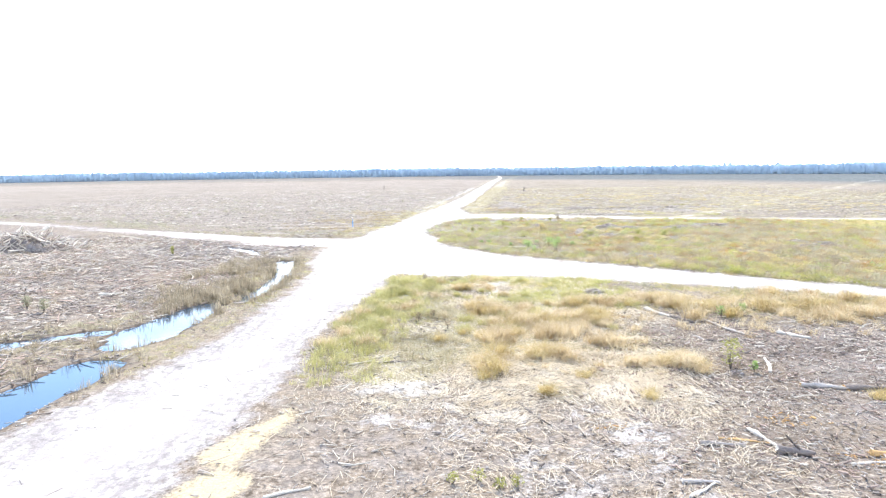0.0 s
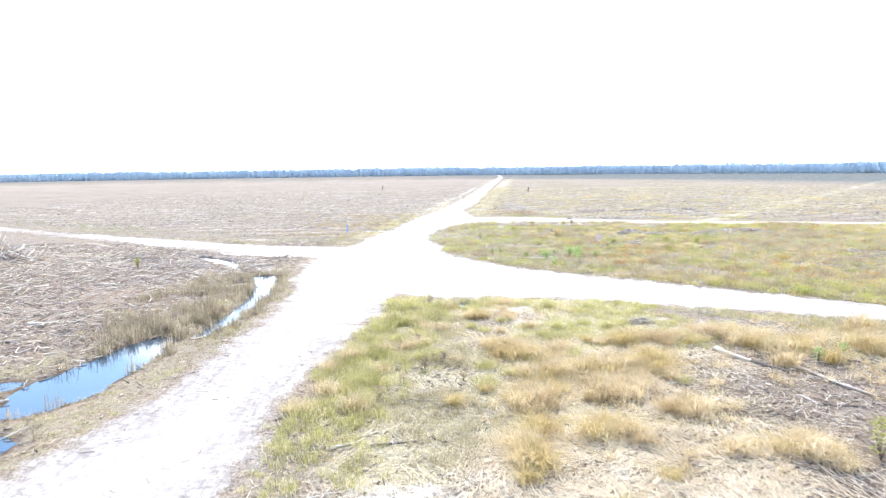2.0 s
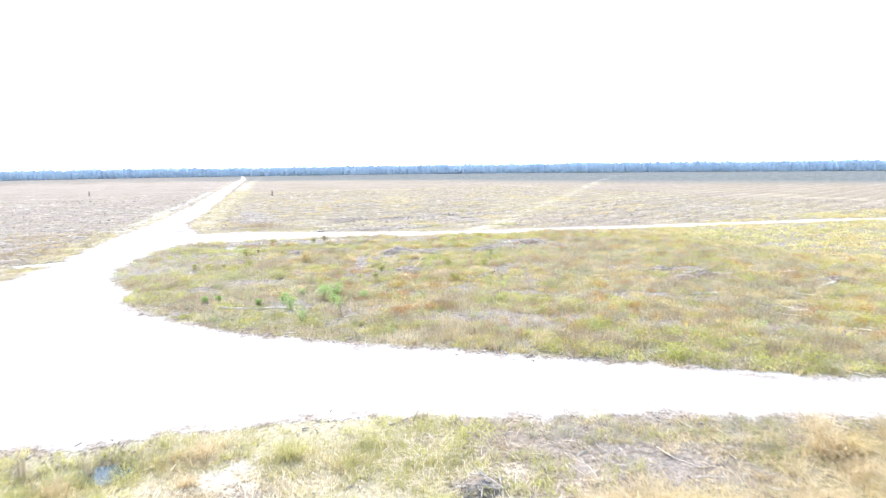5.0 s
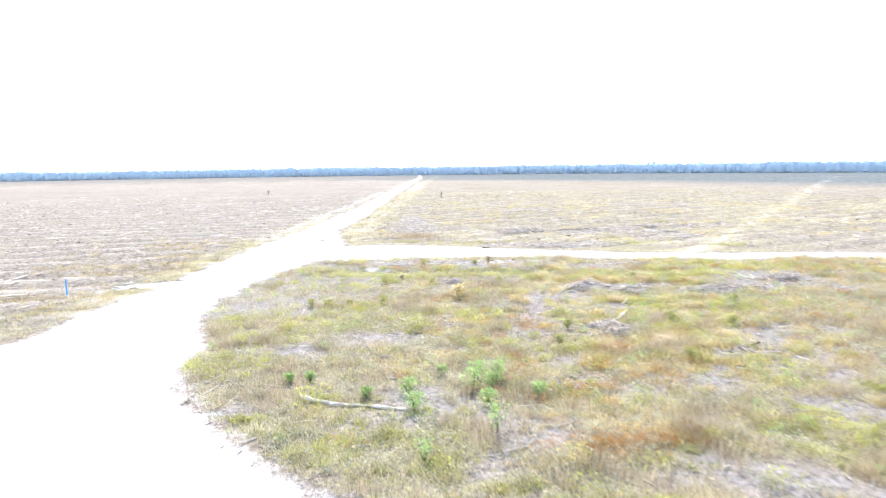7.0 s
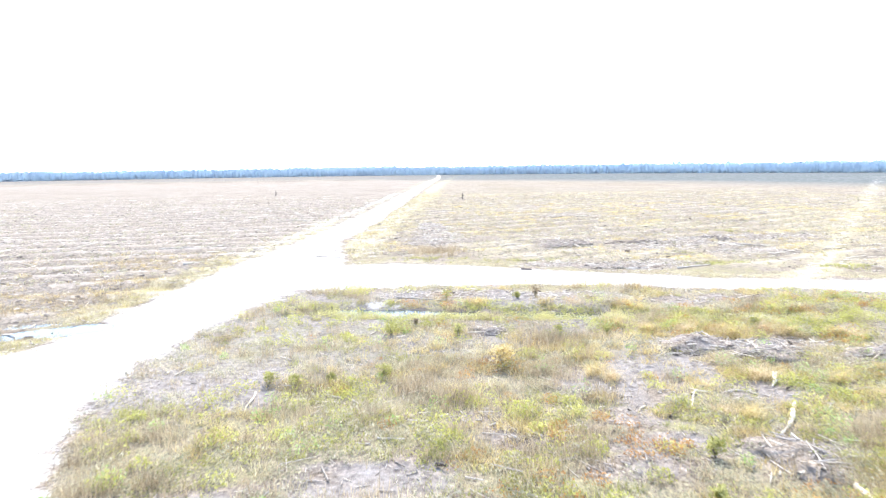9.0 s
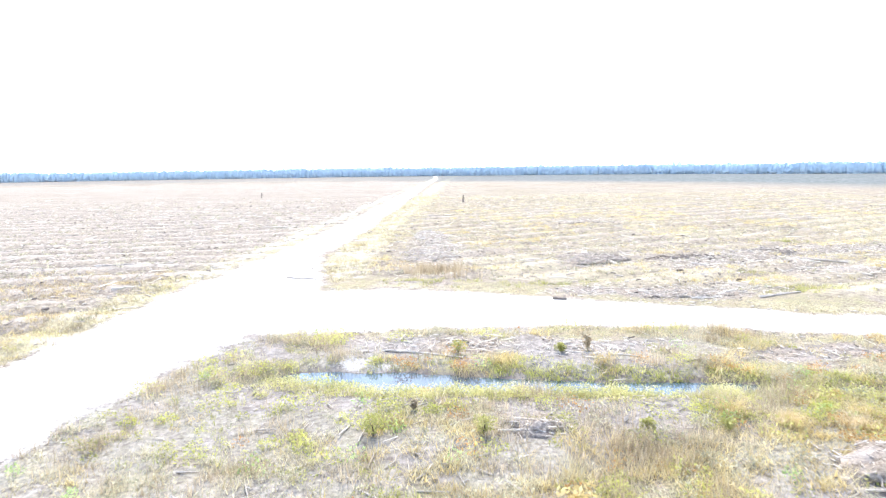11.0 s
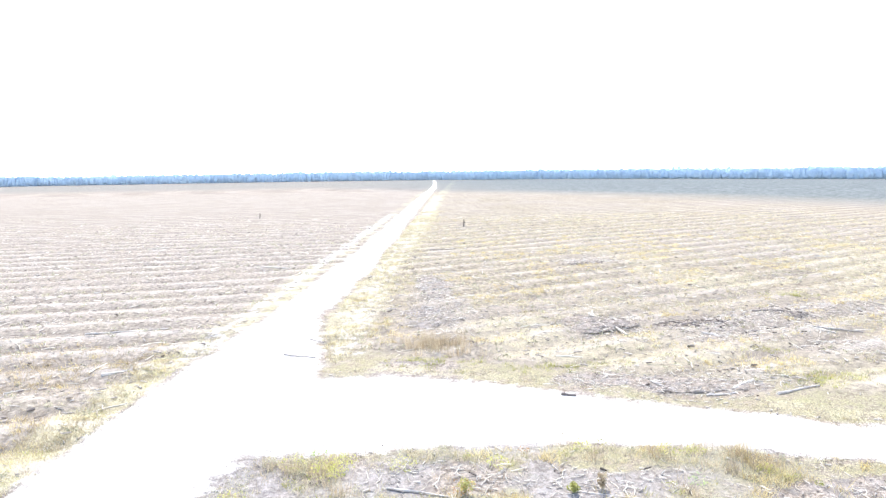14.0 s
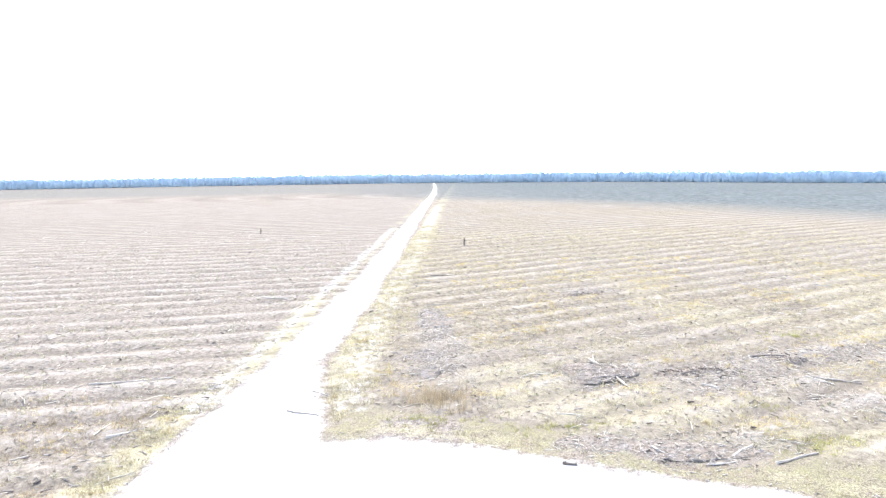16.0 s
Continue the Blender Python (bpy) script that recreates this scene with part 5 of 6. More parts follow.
x, y = scatter(rng, 6, 90, 104, 190, 1.9, lambda x, y: east_field(x, y) * smooth(0.4, 1.2, road_edge(x, y)) * smooth(0.54, 0.62, fbm(x + 133, y, 6, 3)) * (0.3 + 0.7 * smooth(0.0, 0.5, furrow(x, y))) * (1 - 0.9 * debris(x, y)))
stuff("orange_grass", blade_mesh("orange_grass", rng, x, y, ground_z(x, y), 18, 0.2 + 0.2 * rng.rand(len(x)), 0.04, 0.9, GOLD, 0.25, True), "orange-gold grass patches on the field's edge", "grass")
green_spots = ((49, 135, 2.4, 0.8), (35.5, 110.6, 1.6, 1.2), (37, 111.4, 1.2, 0.6), (35.7, 117, 1.2, 0.6), (44, 107.5, 2.0, 1.0), (15, 117.5, 1.2, 0.7), (11.5, 117.5, 2.6, 0.9), (20.5, 115.6, 2.6, 0.7))
spots = lambda x, y: np.maximum.reduce([np.exp(-(((x - a) / p) ** 2 + ((y - b) / q) ** 2)) for a, b, p, q in green_spots])
x, y = scatter(rng, 8, 56, 100, 140, 6, lambda x, y: spots(x, y) * smooth(0.2, 0.8, road_edge(x, y)))
stuff("spring_grass", blade_mesh("spring_grass", rng, x, y, ground_z(x, y), 20, 0.18 + 0.2 * rng.rand(len(x)), 0.035, 0.8, LIME, 0.2, True), "yellow-green grass in spots on the field", "grass")

# ---- loose sticks and bark ----
off_road = lambda x, y: smooth(0.0, 0.8, road_edge(x, y)) * smooth(0.0, 0.3, pool_edge(x, y))
x, y = scatter(rng, -7, 36, 10, 46, 32, lambda x, y: off_road(x, y) * (0.25 + 0.75 * smooth(0.4, 0.6, fbm(x, y, 5, 3))) * (1 - 0.8 * near_gold(x, y)) * smooth(-8, 2, x))
stuff("bark_chips", stick_mesh("bark_chips", rng, x, y, ground_z(x, y), 0.12, 0.022, GREY_WOOD, 0.3), "grey bark chips and splinters on bare soil", "litter")
x, y = scatter(rng, -7, 30, 10, 40, 30, lambda x, y: off_road(x, y) * (0.15 + 0.85 * smooth(0.42, 0.6, fbm(x + 7, y, 3, 3))) * (1 - 0.6 * near_gold(x, y)) * smooth(-9, 0, x))
stuff("pale_chips", stick_mesh("pale_chips", rng, x, y, ground_z(x, y), 0.15, 0.03, PALE_WOOD, 0.4), "pale wood chips scattered on bare soil", "litter")
x, y = scatter(rng, -7, 30, 10, 40, 8, lambda x, y: off_road(x, y) * (0.25 + 0.75 * smooth(0.42, 0.6, fbm(x + 47, y, 3, 3))) * smooth(-6, 3, x))
stuff("bark_flakes", stick_mesh("bark_flakes", rng, x, y, ground_z(x, y), 0.13, 0.04, BARK, 0.4), "dark bark flakes scattered on bare soil", "litter")
dark_zone = lambda x, y: off_road(x, y) * smooth(4, 9, x) * smooth(38, 34, y)
x, y = scatter(rng, 3, 32, 10, 40, 18, lambda x, y: dark_zone(x, y) * (0.3 + 0.7 * smooth(0.42, 0.56, fbm(x + 407, y, 1.6, 3))))
stuff("brown_chips", stick_mesh("brown_chips", rng, x, y, ground_z(x, y), 0.15, 0.045, BROWN_WOOD, 0.5), "reddish-brown bark chips on dark soil", "litter")
x, y = scatter(rng, 3, 32, 10, 40, 6, lambda x, y: dark_zone(x, y) * (0.2 + 0.8 * smooth(0.44, 0.56, fbm(x + 507, y, 1.6, 3))))
stuff("white_chips", stick_mesh("white_chips", rng, x, y, ground_z(x, y), 0.2, 0.03, PALE_WOOD, 0.5, 0.2), "white broken wood chips on dark soil", "litter")
x, y = scatter(rng, -7, 36, 10, 46, 3.0, lambda x, y: off_road(x, y) * smooth(0.4, 0.62, fbm(x + 21, y, 6, 3)))
stuff("sticks", stick_mesh("sticks", rng, x, y, ground_z(x, y), 0.6, 0.026, PALE_WOOD, bend=0.15), "bleached sticks strewn over the clearing", "sticks")
x, y = scatter(rng, -80, -12, 14, 84, 7.5, lambda x, y: off_road(x, y) * smooth(-11, -18, x) * (0.2 + 0.8 * smooth(0.35, 0.6, fbm(x, y + 9, 5, 3))) * smooth(90, 20, -x))
stuff("brush", stick_mesh("brush", rng, x, y, ground_z(x, y), 0.7, 0.045, GREY_WOOD, 0.35, 0.12), "grey felled brush and twigs covering the ground", "brushwood")
x, y = scatter(rng, -80, -14, 20, 82, 4, lambda x, y: off_road(x, y) * smooth(-12, -18, x) * (0.2 + 0.8 * smooth(0.42, 0.58, fbm(x + 91, y + 9, 4, 3))))
stuff("brown_brush", stick_mesh("brown_brush", rng, x, y, ground_z(x, y), 0.6, 0.055, BROWN_WOOD, 0.35, 0.12), "reddish-brown bark and branches among the felled brush", "brushwood")
x, y = scatter(rng, -80, -14, 24, 82, 6, lambda x, y: off_road(x, y) * smooth(-13, -19, x) * (0.15 + 0.85 * smooth(0.42, 0.56, fbm(x + 191, y + 9, 4, 3))))
stuff("pale_brush", stick_mesh("pale_brush", rng, x, y, ground_z(x, y), 0.45, 0.05, PALE_WOOD, 0.35, 0.15), "bleached splinters and twigs among the felled brush", "brushwood")
x, y = scatter(rng, -80, -14, 40, 82, 2.2, lambda x, y: off_road(x, y) * smooth(44, 60, y))
stuff("branches", stick_mesh("branches", rng, x, y, ground_z(x, y), 1.15, 0.06, PALE_WOOD, 0.25, 0.22), "bleached branches lying among the brush", "branches")
x, y = scatter(rng, -4, 62, 46, 120, 1.6, lambda x, y: inside(x, y) * smooth(0.5, 0.65, fbm(x + 60, y + 20, 7, 3)))
stuff("twigs", stick_mesh("twigs", rng, x, y, ground_z(x, y), 0.6, 0.04, GREY_WOOD), "grey twigs among the weeds", "sticks")
x, y = scatter(rng, -100, 130, 86, 220, 1.9, lambda x, y: fields(x, y) * smooth(330, 110, y) * (0.35 + 0.65 * smooth(0.4, 0.6, fbm(x, y, 8, 3))))
stuff("field_sticks", stick_mesh("field_sticks", rng, x, y, ground_z(x, y), 0.38, 0.065, GREY_WOOD, 0.3), "grey sticks strewn over the planting beds", "sticks")
x, y = scatter(rng, -90, 110, 88, 230, 0.16, lambda x, y: fields(x, y) * smooth(330, 110, y) * (0.3 + 0.7 * smooth(0.45, 0.6, fbm(x + 81, y, 7, 3))))
stuff("dark_clods", stick_mesh("dark_clods", rng, x, y, ground_z(x, y), 0.30, 0.09, BARK, 0.3), "dark root clods on the planting beds", "clods")
x, y = scatter(rng, -90, 110, 88, 240, 0.7, lambda x, y: fields(x, y) * smooth(330, 110, y) * (0.3 + 0.7 * smooth(0.45, 0.6, fbm(x + 11, y + 40, 7, 3))))
stuff("pale_field_sticks", stick_mesh("pale_field_sticks", rng, x, y, ground_z(x, y), 0.5, 0.035, PALE_WOOD, 0.2), "bleached sticks on the planting beds", "sticks")
x, y = scatter(rng, -90, 110, 90, 260, 0.12, lambda x, y: fields(x, y) * smooth(280, 110, y))
stuff("field_branches", stick_mesh("field_branches", rng, x, y, ground_z(x, y), 1.3, 0.05, PALE_WOOD, 0.15, 0.15), "bleached branches lying on the planting beds", "branches")

edge_band = lambda x, y: np.exp(-((road_edge(x, y) - 0.7) / 0.7) ** 2)
x, y = scatter(rng, -40, 60, 12, 132, 6, lambda x, y: edge_band(x, y) * smooth(0.0, 0.4, pool_edge(x, y)) * smooth(0.35, 0.6, fbm(x + 3, y + 3, 2.5, 2)))
stuff("edge_clods", stick_mesh("edge_clods", rng, x, y, ground_z(x, y), 0.16, 0.045, GREY_WOOD, 0.2), "small clods and bark along the edge of the sand", "litter")
x, y = scatter(rng, -18, -4, 10, 46, 0.8, lambda x, y: smooth(0, -1, road_edge(x, y)))
stuff("road_twigs", stick_mesh("road_twigs", rng, x, y, ground_z(x, y) + 0.01, 0.35, 0.02, GREY_WOOD), "small twigs strewn on the sandy track", "sticks")

x, y = scatter(rng, -34, -12, 12, 50, 4, lambda x, y: off_road(x, y) * (0.25 + 0.75 * smooth(0.38, 0.55, fbm(x + 71, y, 3, 3))))
stuff("ditch_litter", stick_mesh("ditch_litter", rng, x, y, ground_z(x, y), 0.22, 0.035, BARK, 0.3), "brown bark and twigs beside the ditch", "litter")
x, y = scatter(rng, -8, 2, 26, 47, 16, lambda x, y: smooth(-7, -5, x) * smooth(0.0, 0.8, road_edge(x, y)) * smooth(0.42, 0.55, fbm(x + 9, y + 77, 3, 3)))
stuff("dry_roadside_grass", blade_mesh("dry_roadside_grass", rng, x, y, ground_z(x, y), 20, 0.18 + 0.3 * rng.rand(len(x)), 0.013, 1.0, TAN), "tan dry grass mixed into the roadside green", "grass")

rubble = lambda x, y: off_road(x, y) * np.exp(-(((x - 17.5) / 5.5) ** 2 + ((y - 31) / 3.6) ** 2)) * smooth(0.36, 0.5, fbm(x + 5, y + 5, 1.8, 2))
x, y = scatter(rng, 4, 32, 20, 42, 9, rubble)
stuff("clearing_bark", stick_mesh("clearing_bark", rng, x, y, ground_z(x, y), 0.28, 0.04, BARK, 0.4), "dark bark on damp soil in the clearing", "brushwood")
x, y = scatter(rng, 4, 32, 20, 42, 8, rubble)
stuff("clearing_splinters", stick_mesh("clearing_splinters", rng, x, y, ground_z(x, y), 0.3, 0.03, PALE_WOOD, 0.4, 0.12), "white splinters on damp soil in the clearing", "brushwood")

chip_spots = ((10.0, 35.8, 0.5, 0.4), (11.2, 20.4, 0.9, 0.5), (5.5, 20.2, 0.5, 0.3), (12.8, 17.6, 1.2, 0.5), (15.2, 23.4, 0.8, 0.3))
x, y = scatter(rng, 2, 20, 12, 40, 60, lambda x, y: np.maximum.reduce([np.exp(-(((x - a) / p) ** 2 + ((y - b) / q) ** 2)) for a, b, p, q in chip_spots]) - 0.08)
stuff("orange_chips", stick_mesh("orange_chips", rng, x, y, ground_z(x, y), 0.12, 0.035, FRESH_WOOD, 0.4), "fresh orange wood chips beside split logs", "litter")

# ---- logs ----


def bent_log(rng, length, r0, r1, bend=0.05, sides=9, rings=9):
    """A tapered, slightly bent and lumpy trunk lying along x from 0 to length, its axis r0 above z = 0."""
    bm = bmesh.new()
    ph, loops = rng.rand(3) * 6, []
    for i in range(rings):
        t = i / (rings - 1)
        c = Vector((t * length, bend * length * math.sin(t * 3 + ph[0]) * t * (1 - t) * 2, max(r0, r1) * 0.75 + bend * length * 0.3 * math.sin(t * 4 + ph[1]) * t * (1 - t)))
        r = (r0 + (r1 - r0) * t) * (1 + 0.16 * math.sin(9 * t + ph[2]) + 0.10 * rng.randn())
        loops.append([bm.verts.new(c + Vector((rng.randn() * r * 0.2, math.cos(a) * r * (1 + 0.2 * rng.randn()), math.sin(a) * r * (1 + 0.2 * rng.randn()))))
                      for a in np.linspace(0, 2 * math.pi, sides + 1)[:-1]])
    for p, q in zip(loops, loops[1:]):
        for k in range(sides):
            f = bm.faces.new((p[k], p[(k + 1) % sides], q[(k + 1) % sides], q[k]))
            f.smooth = True
    return bm, loops


def log(rng, x0, y0, x1, y1, r, mat=None, cut=None, name="log", label="grey weathered log lying on bare litter", end_label="pale cut face", lift=0.0):
    mat, cut = mat or GREY_WOOD, cut or PALE_WOOD
    length = math.hypot(x1 - x0, y1 - y0)
    r = r * 0.78
    z0, z1 = height(x0, y0) + lift, height(x1, y1) + lift
    base = new(name)
    base.matrix_basis = Matrix.Translation((x0, y0, z0)) @ pose(0, 0, 0, 0, 0, math.degrees(math.atan2(y1 - y0, x1 - x0))) @ pose(0, 0, 0, 0, -math.degrees(math.atan2(z1 - z0, length)), 0)
    tagged(base, label, "log")
    bm, loops = bent_log(rng, length, r, r * 0.6, 0.07, 10, 8 + int(3 * length))
    ends = [[v.co.copy() for v in loops[0]], [v.co.copy() for v in loops[-1]]]
    part("trunk", bm, mat, base)
    for k, ring in enumerate(ends):
        eb = bmesh.new()
        mid = sum(ring, Vector()) / len(ring) + Vector(((-0.03 if k == 0 else 0.03), 0, 0))
        vs, c = [eb.verts.new(v) for v in ring], eb.verts.new(mid)
        for i in range(len(vs)):
            eb.faces.new((vs[i], vs[(i + 1) % len(vs)], c) if k else (vs[(i + 1) % len(vs)], vs[i], c))
        part("cut_end", eb, cut, base, end_label)
    # a broken side branch on the thicker ones
    if r > 0.09:
        sb, _ = bent_log(rng, 0.35 + 0.3 * rng.rand(), r * 0.35, r * 0.15, 0.1, 6, 4)
        stub = part("branch_stub", sb, mat, base)
        stub.matrix_basis = pose(length * (0.3 + 0.4 * rng.rand()), 0, r * 0.9, 0, -35, 40 + 100 * rng.rand())
    return base


lr = np.random.RandomState(21)
# near clearing
log(lr, 13.5, 23.8, 15.0, 23.3, 0.13, GREY_WOOD, FRESH_WOOD, label="short grey log with an orange broken end by a puddle", end_label="orange split wood")
log(lr, 14.9, 23.4, 17.6, 23.1, 0.13, BARK, FRESH_WOOD, label="dark barked log with a bright orange cut end by a puddle", end_label="orange cut wood")
log(lr, 9.6, 19.8, 10.0, 18.3, 0.09, PALE_WOOD, label="bleached round pole lying across the litter")
log(lr, 9.75, 18.25, 10.7, 17.9, 0.17, BARK, PALE_WOOD, name="stump", label="dark uprooted stump with pale roots on the litter")
log(lr, 7.7, 18.8, 9.0, 18.6, 0.08, label="thin grey log on bare litter")
log(lr, 8.4, 19.15, 9.8, 18.75, 0.06, FRESH_WOOD, label="orange-brown split log on bare litter")
log(lr, 11.4, 17.3, 12.9, 17.35, 0.06, PALE_WOOD, label="pale stripped pole on reddish litter")
log(lr, 12.3, 17.85, 13.4, 17.7, 0.12, FRESH_WOOD, FRESH_WOOD, label="orange split log on reddish litter")
log(lr, 2.6, 22.7, 3.5, 20.4, 0.05, BARK, label="thin dark branch on pale litter")
log(lr, 6.3, 16.4, 7.3, 16.4, 0.08, label="short grey log on the litter")
log(lr, 6.2, 15.6, 7.2, 16.4, 0.06, PALE_WOOD, label="bleached pole against a short log")
log(lr, 3.3, 17.5, 3.9, 16.3, 0.05, label="thin grey branch on the litter")
log(lr, -4.7, 15.8, -3.6, 16.4, 0.06, PALE_WOOD, label="bleached branch at the track's edge")
log(lr, 11.9, 37.6, 12.7, 35.7, 0.13, PALE_WOOD, label="long pale log at the edge of golden grass")
log(lr, 12.7, 35.7, 13.5, 34.1, 0.12, BARK, label="dark wet log at the edge of golden grass")
log(lr, 14.2, 34.9, 15.0, 31.2, 0.09, GREY_WOOD, label="long grey bent branch on bare soil")
log(lr, 16.7, 31.8, 17.6, 30.4, 0.11, PALE_WOOD, label="pale root log on bare soil")
log(lr, 12.3, 31.4, 12.6, 30.3, 0.06, label="grey branch on bare soil")
log(lr, 12.6, 30.5, 13.8, 29.8, 0.06, BARK, label="dark branch on bare soil")
log(lr, 13.2, 25.5, 13.8, 27.2, 0.10, PALE_WOOD, label="bleached split stump piece on bare soil")
log(lr, 13.7, 38.5, 14.0, 37.5, 0.08, PALE_WOOD, label="pale broken log in golden grass")
log(lr, 4.2, 35.6, 4.8, 34.1, 0.06, PALE_WOOD, label="bleached stick in flattened straw")
log(lr, 2.1, 35.2, 3.4, 34.5, 0.06, PALE_WOOD, label="bleached stick in flattened straw")
log(lr, -4.2, 27.4, -3.2, 28.1, 0.06, PALE_WOOD, label="bleached stick beside roadside grass")
log(lr, -3.0, 27.6, -1.4, 27.9, 0.05, BARK, label="dark stick beside roadside grass")
log(lr, 16.1, 35.8, 17.1, 35.3, 0.08, BARK, label="short dark log in golden grass")
# between the eastern tracks
log(lr, 4.8, 68.8, 5.9, 68.0, 0.15, GREY_WOOD, label="thick grey butt of a felled trunk among weeds")
log(lr, 5.9, 68.0, 8.7, 67.1, 0.10, GREY_WOOD, label="long grey felled trunk among green weeds")
log(lr, 5.0, 69.0, 6.1, 69.3, 0.05, PALE_WOOD, label="thin pale stick among weeds")
log(lr, 3.0, 69.5, 4.1, 68.2, 0.06, BARK, label="dark stick at the edge of the weeds")
log(lr, 20.3, 75.1, 19.3, 71.7, 0.09, PALE_WOOD, label="white bleached pole among yellow weeds")
log(lr, 24.6, 79.3, 24.1, 76.7, 0.08, PALE_WOOD, label="white bleached branch among yellow weeds")
log(lr, 22.3, 80.6, 20.4, 78.4, 0.10, PALE_WOOD, label="white bleached pole among rusty weeds")
log(lr, 23.6, 83.9, 22.7, 82.6, 0.10, PALE_WOOD, label="short white log on grey soil")
log(lr, 19.7, 82.5, 18.7, 80.9, 0.06, PALE_WOOD, label="white stick among weeds")
log(lr, 3.5, 84.2, 3.5, 82.3, 0.05, PALE_WOOD, label="thin white forked stick among weeds")
log(lr, 22.8, 51.6, 24.2, 53.6, 0.07, PALE_WOOD, label="pale branch on green weeds")
log(lr, 41.3, 57.7, 47.1, 60.2, 0.13, PALE_WOOD, label="long pale fallen trunk among yellow grass")
log(lr, 39.2, 45.9, 42.4, 48.0, 0.09, PALE_WOOD, label="white pole among yellow grass")
log(lr, 41.0, 44.6, 41.4, 47.4, 0.08, PALE_WOOD, label="white pole among yellow grass")
log(lr, 16.2, 99.5, 19.6, 98.0, 0.06, GREY_WOOD, label="grey branch beside the ditch")
log(lr, 9.0, 100.4, 12.2, 99.0, 0.06, GREY_WOOD, label="grey branch beside the ditch")
for k in range(20):
    x, y, a, s = lr.uniform(30, 54), lr.uniform(44, 70), lr.rand() * 3.14, lr.uniform(0.6, 2.2)
    if road_edge(np.array([x]), np.array([y]))[0] > 1.5:
        log(lr, x, y, x + s * math.cos(a), y + s * math.sin(a), lr.uniform(0.06, 0.12), PALE_WOOD, label="bleached log lying among yellow grass")
for k in range(34):
    x, y, a, s = lr.uniform(-62, -19), lr.uniform(40, 74), lr.rand() * 3.14, lr.uniform(1.2, 4.0)
    if road_edge(np.array([x]), np.array([y]))[0] > 2.5 and pool_edge(np.array([x]), np.array([y]))[0] > 2.5:
        log(lr, x, y, x + s * math.cos(a), y + 0.4 * s * math.sin(a), lr.uniform(0.05, 0.11), (PALE_WOOD, GREY_WOOD)[k % 2], label="weathered branch lying over felled brush")
for k in range(40):
    x, y, a, s = lr.uniform(-60, 75), lr.uniform(112, 200), lr.rand() * 3.14, lr.uniform(1.5, 4.5)
    if road_edge(np.array([x]), np.array([y]))[0] > 3 and float(fields(np.array([x]), np.array([y]))[0]) > 0.5:
        log(lr, x, y, x + s * math.cos(a), y + 0.5 * s * math.sin(a), lr.uniform(0.045, 0.09), (PALE_WOOD, GREY_WOOD, GREY_WOOD)[k % 3], label="weathered trunk lying across the planting beds")
log(lr, 43.7, 58.5, 45.5, 59.5, 0.11, PALE_WOOD, label="bleached log lying among rough weeds")
log(lr, 45.2, 58.5, 44.0, 59.5, 0.08, PALE_WOOD, label="bleached log lying among rough weeds")
log(lr, 22.1, 52.7, 24.3, 52.1, 0.08, PALE_WOOD, label="bleached log lying among rough weeds")
log(lr, 56.2, 59.4, 57.8, 59.6, 0.09, PALE_WOOD, label="bleached log lying among rough weeds")
log(lr, 39.6, 49.5, 41.0, 50.0, 0.08, PALE_WOOD, label="bleached log lying among rough weeds")
log(lr, 29.2, 61.8, 30.2, 62.2, 0.06, PALE_WOOD, label="bleached log lying among rough weeds")
# at the northern fork
log(lr, 2.0, 120.6, 4.3, 119.5, 0.08, GREY_WOOD, label="grey fallen branch lying on the white sand")
log(lr, 3.4, 124.6, 4.8, 123.4, 0.07, GREY_WOOD, label="grey fallen branch at the road's edge")
log(lr, 19.0, 110.3, 19.8, 110.0, 0.11, BARK, label="small dark log at the edge of the track")
log(lr, 16.4, 175.3, 20.2, 175.6, 0.14, BARK, label="dark log on the planting beds")
log(lr, 26.9, 129.5, 27.6, 122.5, 0.16, PALE_WOOD, label="long bleached trunk in a brush heap")
log(lr, 24.5, 128.0, 27.0, 123.8, 0.12, PALE_WOOD, label="bleached trunk in a brush heap")
# two dark trunks added in place of shaded gaps in the brush
log(lr, 41.2, 128.5, 44.2, 128.2, 0.14, BARK, label="thick dark trunk laid for a shaded gap in brush")
log(lr, 32.9, 124.6, 35.2, 125.2, 0.14, BARK, label="dark trunk laid for a shaded gap in brush")
log(lr, 42.6, 122.6, 45.8, 120.9, 0.12, GREY_WOOD, label="grey trunk among brush")
log(lr, 25.0, 112.0, 25.6, 110.4, 0.09, GREY_WOOD, label="grey bent trunk on a spread of broken wood")
log(lr, 29.1, 109.9, 31.1, 111.2, 0.10, PALE_WOOD, label="bleached trunk on a spread of broken wood")
log(lr, 31.1, 108.8, 34.2, 109.6, 0.10, GREY_WOOD, label="long grey trunk beside the grassy track")
log(lr, 42.4, 122.7, 43.4, 120.7, 0.12, PALE_WOOD, label="bleached trunk on a spread of broken wood")
log(lr, 27.0, 109.0, 29.0, 109.3, 0.08, GREY_WOOD, label="grey trunk on a spread of broken wood")
log(lr, -8.9, 117.2, -5.0, 119.3, 0.12, GREY_WOOD, label="grey trunk at the field's edge")
log(lr, -14.5, 128.0, -8.4, 128.8, 0.13, GREY_WOOD, label="long grey trunk on the planting beds")
log(lr, -20.5, 31.7, -18.9, 32.5, 0.08, BARK, label="dark log floating in the side ditch")
log(lr, -23.8, 30.8, -22.4, 31.9, 0.10, PALE_WOOD, label="bleached log beside the side ditch")

# ---- brush heaps ----


